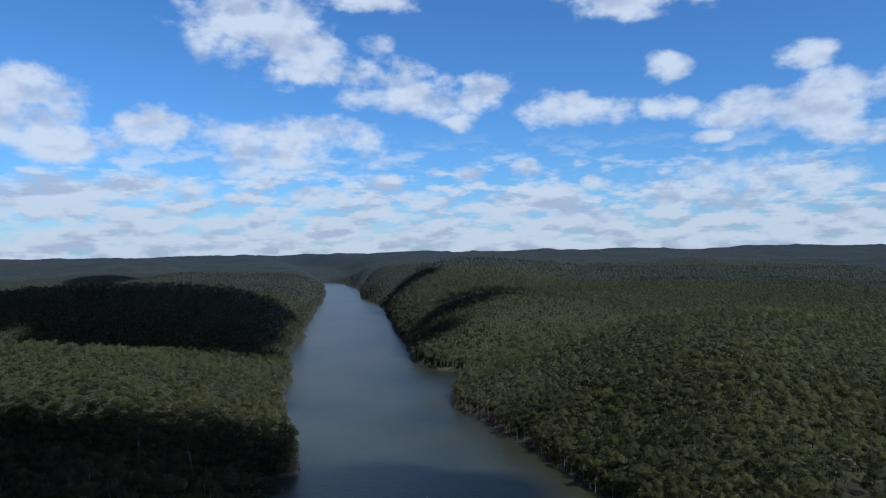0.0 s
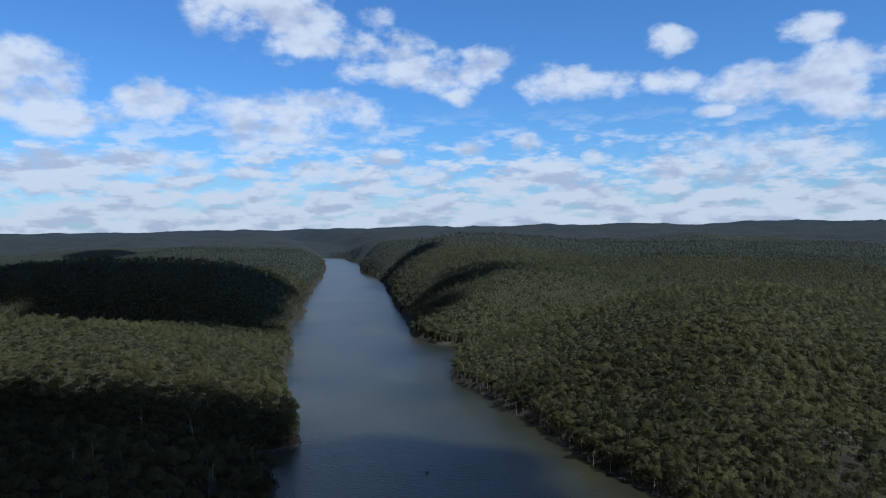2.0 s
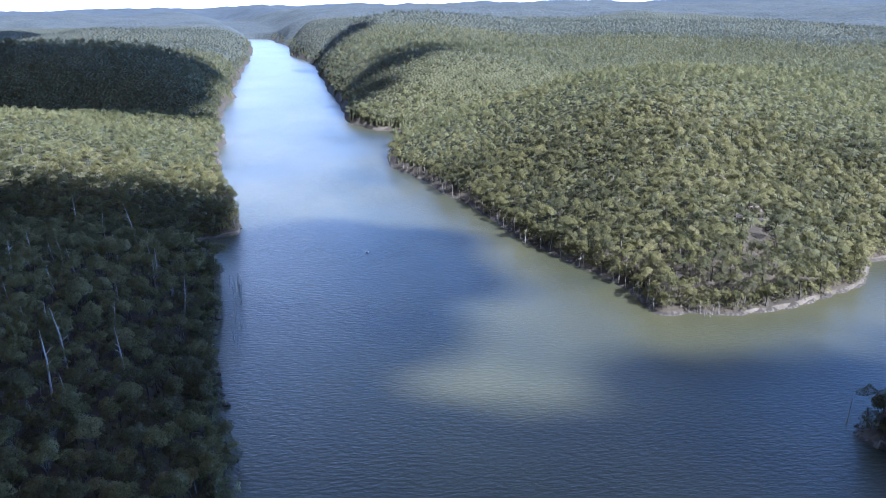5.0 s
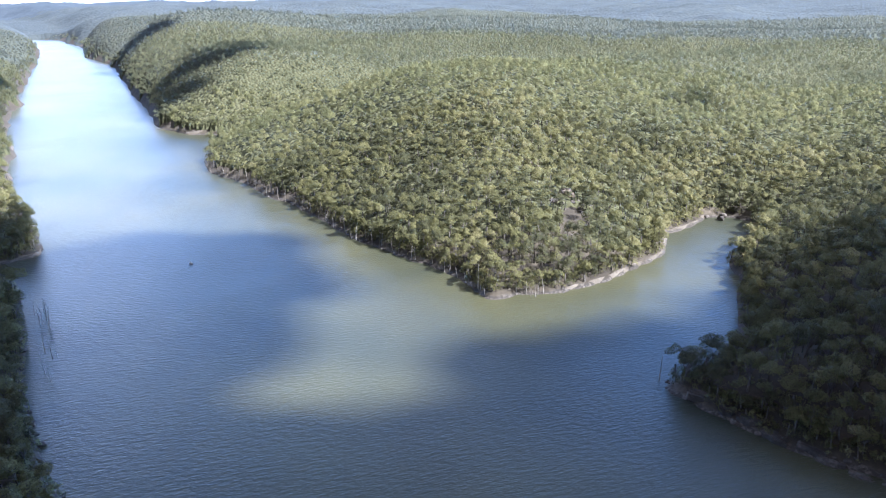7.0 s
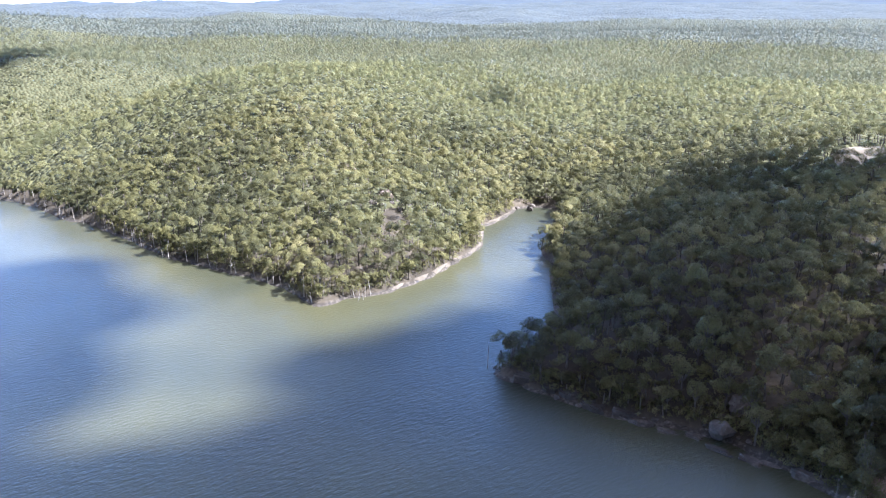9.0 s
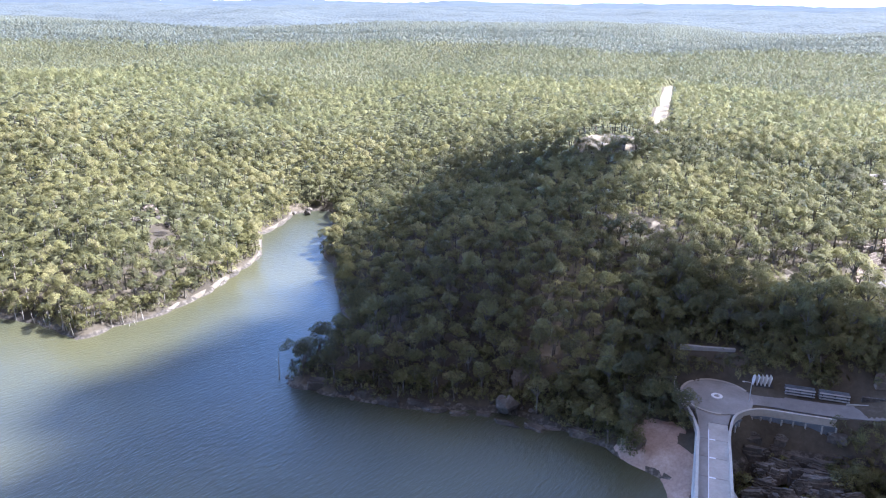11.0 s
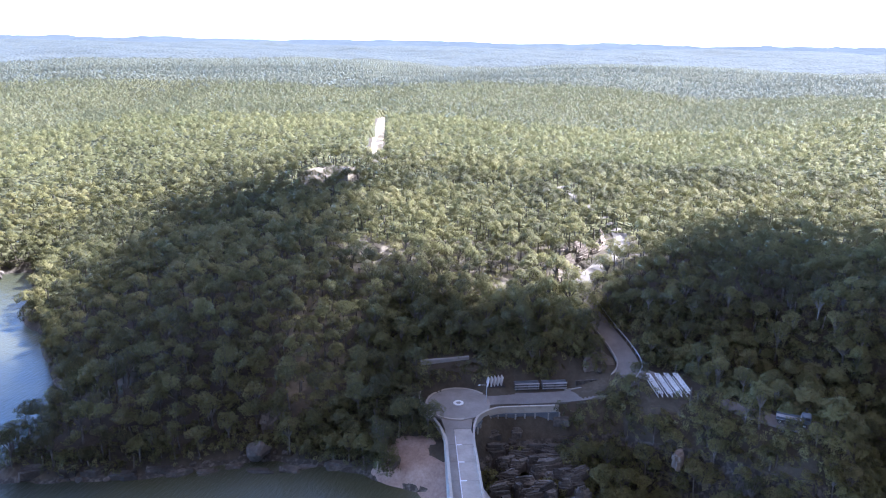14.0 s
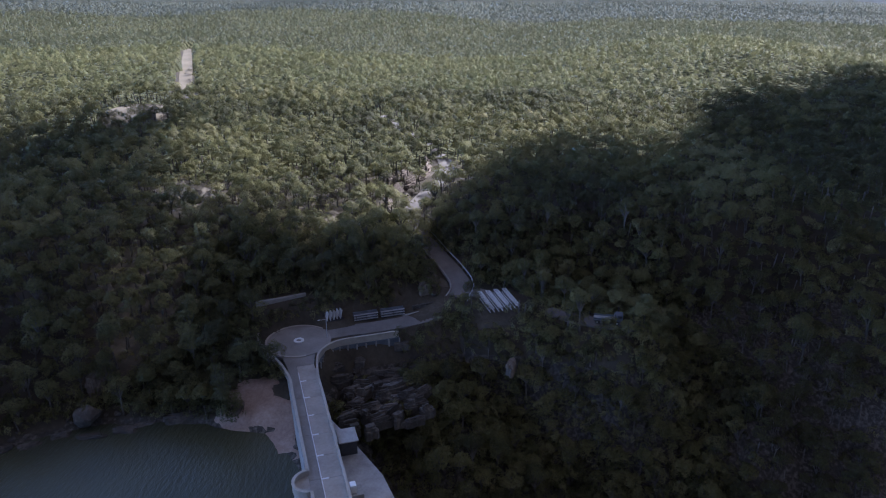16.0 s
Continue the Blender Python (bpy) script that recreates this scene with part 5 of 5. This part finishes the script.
for k in range(40):
    x_, y_ = rr_.uniform(-120, -35), rr_.uniform(115, 260)
    if float(shore(np.array(x_), np.array(y_))) > 3:
        snag(x_, y_, rr_.uniform(0.9, 1.4), "bleached bare dead tree standing in the forest", "dead trees in the forest")
for k in range(16):
    t = rr_.random()
    snag(-38 - 10 * t + rr_.uniform(0, 3.5), 165 + 45 * t, rr_.uniform(0.5, 0.9), "thin drowned tree standing in the water", "drowned trees")
for k in range(22):
    t = rr_.random()
    snag(74 + 26 * t, 185 - 10 * math.sin(t * 2.6) - rr_.uniform(0, 3.0), rr_.uniform(0.3, 0.55), "thin drowned tree standing in the water", "drowned trees")
for k in range(46):
    t = (k + rr_.random()) / 46
    x_, y_ = 88 - 84 * t, 178 + 232 * t ** 1.15
    offs_ = np.linspace(-22, 22, 89)
    o_ = offs_[int(np.argmin(np.abs(shore(x_ + offs_, np.full(89, y_)) + rr_.uniform(-0.6, 0.9))))]
    snag(x_ + o_, y_, rr_.uniform(0.35, 0.75), "bare pale trunk standing at the water's edge", "dead trees along the bank")
snag(93, 119, 0.9, "bleached dead tree leaning over the water", "drowned trees")
snag(-77, 124, 1.5, "tall bleached dead tree with bare limbs", "dead trees in the forest")

# ---- buoy ----
buoy = tagged(new("buoy"), "small white mooring buoy floating on the lake", "buoy")
bm = bmesh.new()
bmesh.ops.create_uvsphere(bm, u_segments=16, v_segments=10, radius=0.62, matrix=Matrix.Translation((-6, 237, 0.12)) @ Matrix.Diagonal((1, 1, 0.8, 1)))
part("float", bm, WHITE, buoy)
bm = bmesh.new()
rod(bm, (-6, 237, 0.5), (-6, 237, 1.25), 0.06)
part("mast", bm, GALV, buoy)


# ---- works by the turning circle ----
lamp = tagged(new("street_lamp"), "slim grey steel lamp post by the turning circle", "street lamp")
bm = bmesh.new()
rod(bm, (138.2, 28.0, 5.9), (138.2, 28.0, 10.5), 0.08, 8)
part("pole", bm, GALV, lamp)
bm = bmesh.new()
rod(bm, (138.2, 28.0, 10.45), (137.4, 29.2, 10.7), 0.045, 6)
part("arm", bm, GALV, lamp)
box_part("lamp_head", (0.5, 0.22, 0.12), (137.3, 29.4, 10.7), WHITE, lamp, 125)


def panel_rack(x, y, turn_):
    """Five tall white panels standing on edge in a low frame."""
    th = tagged(new("panel_rack"), "row of white upright panels standing in a dark frame", "panel rack")
    zb = float(ground(x, y)) + 0.1
    for k in range(5):
        box_part("panel", (0.16, 1.5, 2.1), (-1.6 + 0.8 * k, 0, 1.25), WHITE, th, 0, 12, bevel=0.02)
    box_part("base_frame", (4.4, 1.7, 0.24), (0, 0, 0.12), DARK, th)
    for sx in (-2.15, 2.15):
        box_part("upright", (0.1, 0.1, 2.2), (sx, 0.8, 1.2), DARK, th)
    box_part("top_rail", (4.4, 0.1, 0.1), (0, 0.8, 2.3), DARK, th)
    th.matrix_basis = pose(x, y, zb, 0, 0, turn_)
    return th


panel_rack(145.2, 27.6, -62)


def pipe_stack(x, y, turn_):
    """Long pale beams stacked in tiers on dark bearers."""
    th = tagged(new("beam_stack"), "tiered stack of long pale steel beams on dark bearers", "beam stack", "stacks beside the road")
    for tier in range(3):
        for row in range(3):
            box_part("beam", (5.6, 0.34, 0.2), (0, -0.7 + 0.7 * row, 0.45 + 0.62 * tier), BLUEGREY if row else GALV, th, bevel=0.03)
        for sx in (-2.3, 0, 2.3):
            box_part("bearer", (0.16, 2.0, 0.32), (sx, 0, 0.18 + 0.62 * tier), DARK, th)
    th.matrix_basis = pose(x, y, float(ground(x, y)) + 0.05, 0, 0, turn_)
    return th


pipe_stack(147.2, 20.6, -70)
pipe_stack(149.2, 14.6, -70)


def truss(x, y, turn_, z):
    """A white lattice girder lying on the ground."""
    th = tagged(new("lattice_girder"), "white painted steel lattice girder lying beside the road", "lattice girder", "lattice girders")
    ln, w, hh = 9.6, 0.95, 1.0
    for cy_, cz in ((-w / 2, 0.1), (w / 2, 0.1), (-w / 2, hh), (w / 2, hh)):
        bm = bmesh.new()
        rod(bm, (-ln / 2, cy_, cz), (ln / 2, cy_, cz), 0.09, 6)
        part("chord", bm, WHITE, th)
    n = 9
    for k in range(n):
        a, b = -ln / 2 + ln * k / n, -ln / 2 + ln * (k + 1) / n
        for pa, pb in (((a, -w / 2, 0.1), (b, -w / 2, hh)), ((a, w / 2, hh), (b, w / 2, 0.1)), ((a, -w / 2, hh), (b, w / 2, hh)), ((b, -w / 2, hh), (b, w / 2, hh))):
            bm = bmesh.new()
            rod(bm, pa, pb, 0.06, 4)
            part("brace", bm, WHITE, th)
    th.matrix_basis = pose(x, y, z, 0, 0, turn_)
    return th


ga, gb = Vector((151.5, -7.2, 0)), Vector((153.5, -13.2, 0))
for k in range(4):
    p_ = ga.lerp(gb, k / 3)
    truss(p_.x, p_.y, 17, 8.4)

# retaining walls
wall = tagged(new("retaining_wall"), "weathered pale concrete retaining wall on the slope", "retaining wall", kind="structure")
bm = bmesh.new()
sweep(bm, [Vector((146.2, 45.5, 8.2)), Vector((148.6, 40.2, 8.2)), Vector((151, 35, 8.4))], [(-0.3, -2.5), (0.3, -2.5), (0.3, 2.0), (0.45, 2.0), (0.45, 2.3), (-0.3, 2.3)])
part("wall_face", bm, CONCRETE, wall)
wall = tagged(new("retaining_wall"), "blue-grey panelled retaining wall under the turning circle", "retaining wall", kind="structure")
low_line = curve_through([(129.0, 28.0, 0), (132.7, 27.3, 0), (135.5, 24.9, 0), (137.0, 21.3, 0), (138.4, 17.3, 0), (140.3, 12.3, 0)], 4)
bm = bmesh.new()
sweep(bm, low_line, [(-0.1, -6), (0.35, -6), (0.35, 5.3), (-0.1, 5.3)])
part("wall_face", bm, BLUEGREY, wall)
for i in range(0, len(low_line), 2):
    w_ = low_line[min(i + 1, len(low_line) - 1)] - low_line[max(i - 1, 0)]
    p_ = low_line[i] - Vector((-w_.y, w_.x, 0)).normalized() * 0.2
    box_part("buttress", (0.3, 0.3, 8.0), (p_.x, p_.y, 1.2), CONCRETE, wall)
wall = tagged(new("stone_wall"), "low block wall of grey sandstone beside the road", "stone wall", kind="structure")
for k in range(9):
    for j in range(3):
        box_part("stone", (0.62, 0.5, 0.42), (150.9 + 0.26 * k + rr_.uniform(-0.04, 0.04), 9.6 - 0.58 * k, 6.9 + 0.44 * j), ROCK, wall, -66 + rr_.uniform(-3, 3), bevel=0.04)

# valve house and platform below the crest
plat = tagged(new("abutment_platform"), "grey concrete platform stepped below the crest road", "platform", kind="structure")
bm = bmesh.new()
corners = [on_dam(17, -3.2, 0), on_dam(44, -3.2, 0), on_dam(44, -10.2, 0), on_dam(36, -9.4, 0), on_dam(26, -6.4, 0)]
top = [bm.verts.new((p.x, p.y, 3.2)) for p in corners]
bot = [bm.verts.new((p.x, p.y, -14)) for p in corners]
bm.faces.new(top[::-1])
for k in range(5):
    bm.faces.new((top[k], top[(k + 1) % 5], bot[(k + 1) % 5], bot[k]))
bmesh.ops.recalc_face_normals(bm, faces=bm.faces)
part("slab", bm, CONCRETE, plat)
hut = tagged(new("valve_house"), "small dark valve house with a flat roof beside the dam", "valve house")
hp = on_dam(27.5, -5.0, 3.2)
box_part("walls", (3.6, 2.9, 2.7), (0, 0, 1.35), DARK, hut, bevel=0.03)
box_part("roof", (4.1, 3.4, 0.22), (0, 0, 2.81), CONCRETE, hut, bevel=0.04)
box_part("door", (0.9, 0.06, 2.0), (-0.6, -1.47, 1.0), BLUEGREY, hut)
box_part("window", (0.8, 0.06, 0.7), (0.9, -1.47, 1.6), GALV, hut)
hut.matrix_basis = Matrix.Translation(hp) @ pose(0, 0, 0, 0, 0, DAM_TURN)
cab = tagged(new("control_cabinet"), "white control cabinet on the downstream edge of the dam", "cabinet")
box_part("cabinet_body", (1.2, 0.9, 1.5), (0, 0, 0.75), WHITE, cab, bevel=0.03)
box_part("cabinet_door", (0.9, 0.04, 1.2), (0, -0.47, 0.75), GALV, cab)
cab.matrix_basis = Matrix.Translation(on_dam(41.2, -3.6, 6.0 - 0.6)) @ pose(0, 0, 0, 0, 0, DAM_TURN)
bm = bmesh.new()
beam_p = on_dam(41.2, -4.0, 4.4)
box(bm, (2.4, 2.2, 2.2), beam_p, DAM_TURN)
part("cabinet_plinth", bm, CONCRETE, plat)


# ---- house in the clearing ----
def house(x, y, turn_):
    th = tagged(new("house"), "small grey house with a pale gabled roof in a clearing", "house")
    L, W, H_ = 6.0, 4.4, 2.4
    box_part("wall", (L, W, H_ + 0.8), (0, 0, H_ / 2 - 0.4), CONCRETE, th, bevel=0.03)
    for sgn in (-1, 1):
        bm = bmesh.new()
        vs = [bm.verts.new(p) for p in ((-L / 2 - 0.4, sgn * (W / 2 + 0.5), H_ - 0.15), (L / 2 + 0.4, sgn * (W / 2 + 0.5), H_ - 0.15), (L / 2 + 0.4, 0, H_ + 1.9), (-L / 2 - 0.4, 0, H_ + 1.9))]
        f = bm.faces.new(vs)
        ext = bmesh.ops.extrude_face_region(bm, geom=[f])["geom"]
        for v in ext:
            if isinstance(v, bmesh.types.BMVert):
                v.co.z += 0.14
        bmesh.ops.recalc_face_normals(bm, faces=bm.faces)
        part("roof", bm, PALE_CONCRETE, th, "pale corrugated roof slope")
    for sgn in (-1, 1):
        bm = bmesh.new()
        a = [bm.verts.new((sgn * (L / 2 - d), yy, zz)) for d in (0.02, 0.2) for yy, zz in ((-W / 2, H_ - 0.05), (W / 2, H_ - 0.05), (0, H_ + 1.8))]
        bm.faces.new(a[:3]), bm.faces.new(a[3:][::-1])
        for i in range(3):
            j = (i + 1) % 3
            bm.faces.new((a[i], a[i + 3], a[j + 3], a[j]))
        bmesh.ops.recalc_face_normals(bm, faces=bm.faces)
        part("gable", bm, CONCRETE, th)
    for px_ in (-2.4, 0.1, 2.5):
        for sgn in (-1, 1):
            win = box_part("window", (1.4, 0.08, 1.1), (px_, sgn * (W / 2 + 0.03), 1.7), WHITE, th)
            box_part("pane", (1.2, 0.05, 0.9), (px_, sgn * (W / 2 + 0.06), 1.7), DARK, win)
    box_part("door", (0.9, 0.08, 2.0), (1.3, -W / 2 - 0.03, 1.0), BLUEGREY, th)
    th.matrix_basis = pose(x, y, float(ground(x, y)) + 0.2, 0, 0, turn_)


house(283, 124, 112)


# ---- truck on the side road ----
def truck(x, y, turn_):
    th = tagged(new("truck"), "parked blue-grey tray truck with a flat load bed", "truck")
    box_part("chassis", (6.4, 0.9, 0.3), (0, 0, 0.75), DARK, th)
    body = box_part("cab", (1.7, 2.1, 1.7), (2.35, 0, 1.75), BLUEGREY, th, bevel=0.12)
    box_part("windscreen", (0.05, 1.8, 0.7), (3.21, 0, 2.05), DARK, body)
    for sgn in (-1, 1):
        box_part("side_window", (0.8, 0.04, 0.6), (2.5, sgn * 1.06, 2.1), DARK, body)
    box_part("tray", (4.5, 2.2, 0.2), (-0.9, 0, 1.05), GALV, th, bevel=0.02)
    box_part("headboard", (0.1, 2.2, 1.1), (1.35, 0, 1.6), GALV, th)
    for sgn in (-1, 1):
        box_part("side_board", (4.5, 0.06, 0.5), (-0.9, sgn * 1.1, 1.35), BLUEGREY, th)
    for wx in (2.1, -1.4, -2.4):
        for sgn in (-1, 1):
            bm = bmesh.new()
            rod(bm, (wx, sgn * 0.75, 0.45), (wx, sgn * 1.05, 0.45), 0.45, 18)
            tyre = part("wheel", bm, DARK, th)
            bm = bmesh.new()
            rod(bm, (wx, sgn * 1.04, 0.45), (wx, sgn * 1.07, 0.45), 0.24, 12)
            part("rim", bm, GALV, tyre)
    th.matrix_basis = pose(x, y, float(ground(x, y)) + 0.16, 0, 0, turn_)


truck(144.6, -34.5, -100)
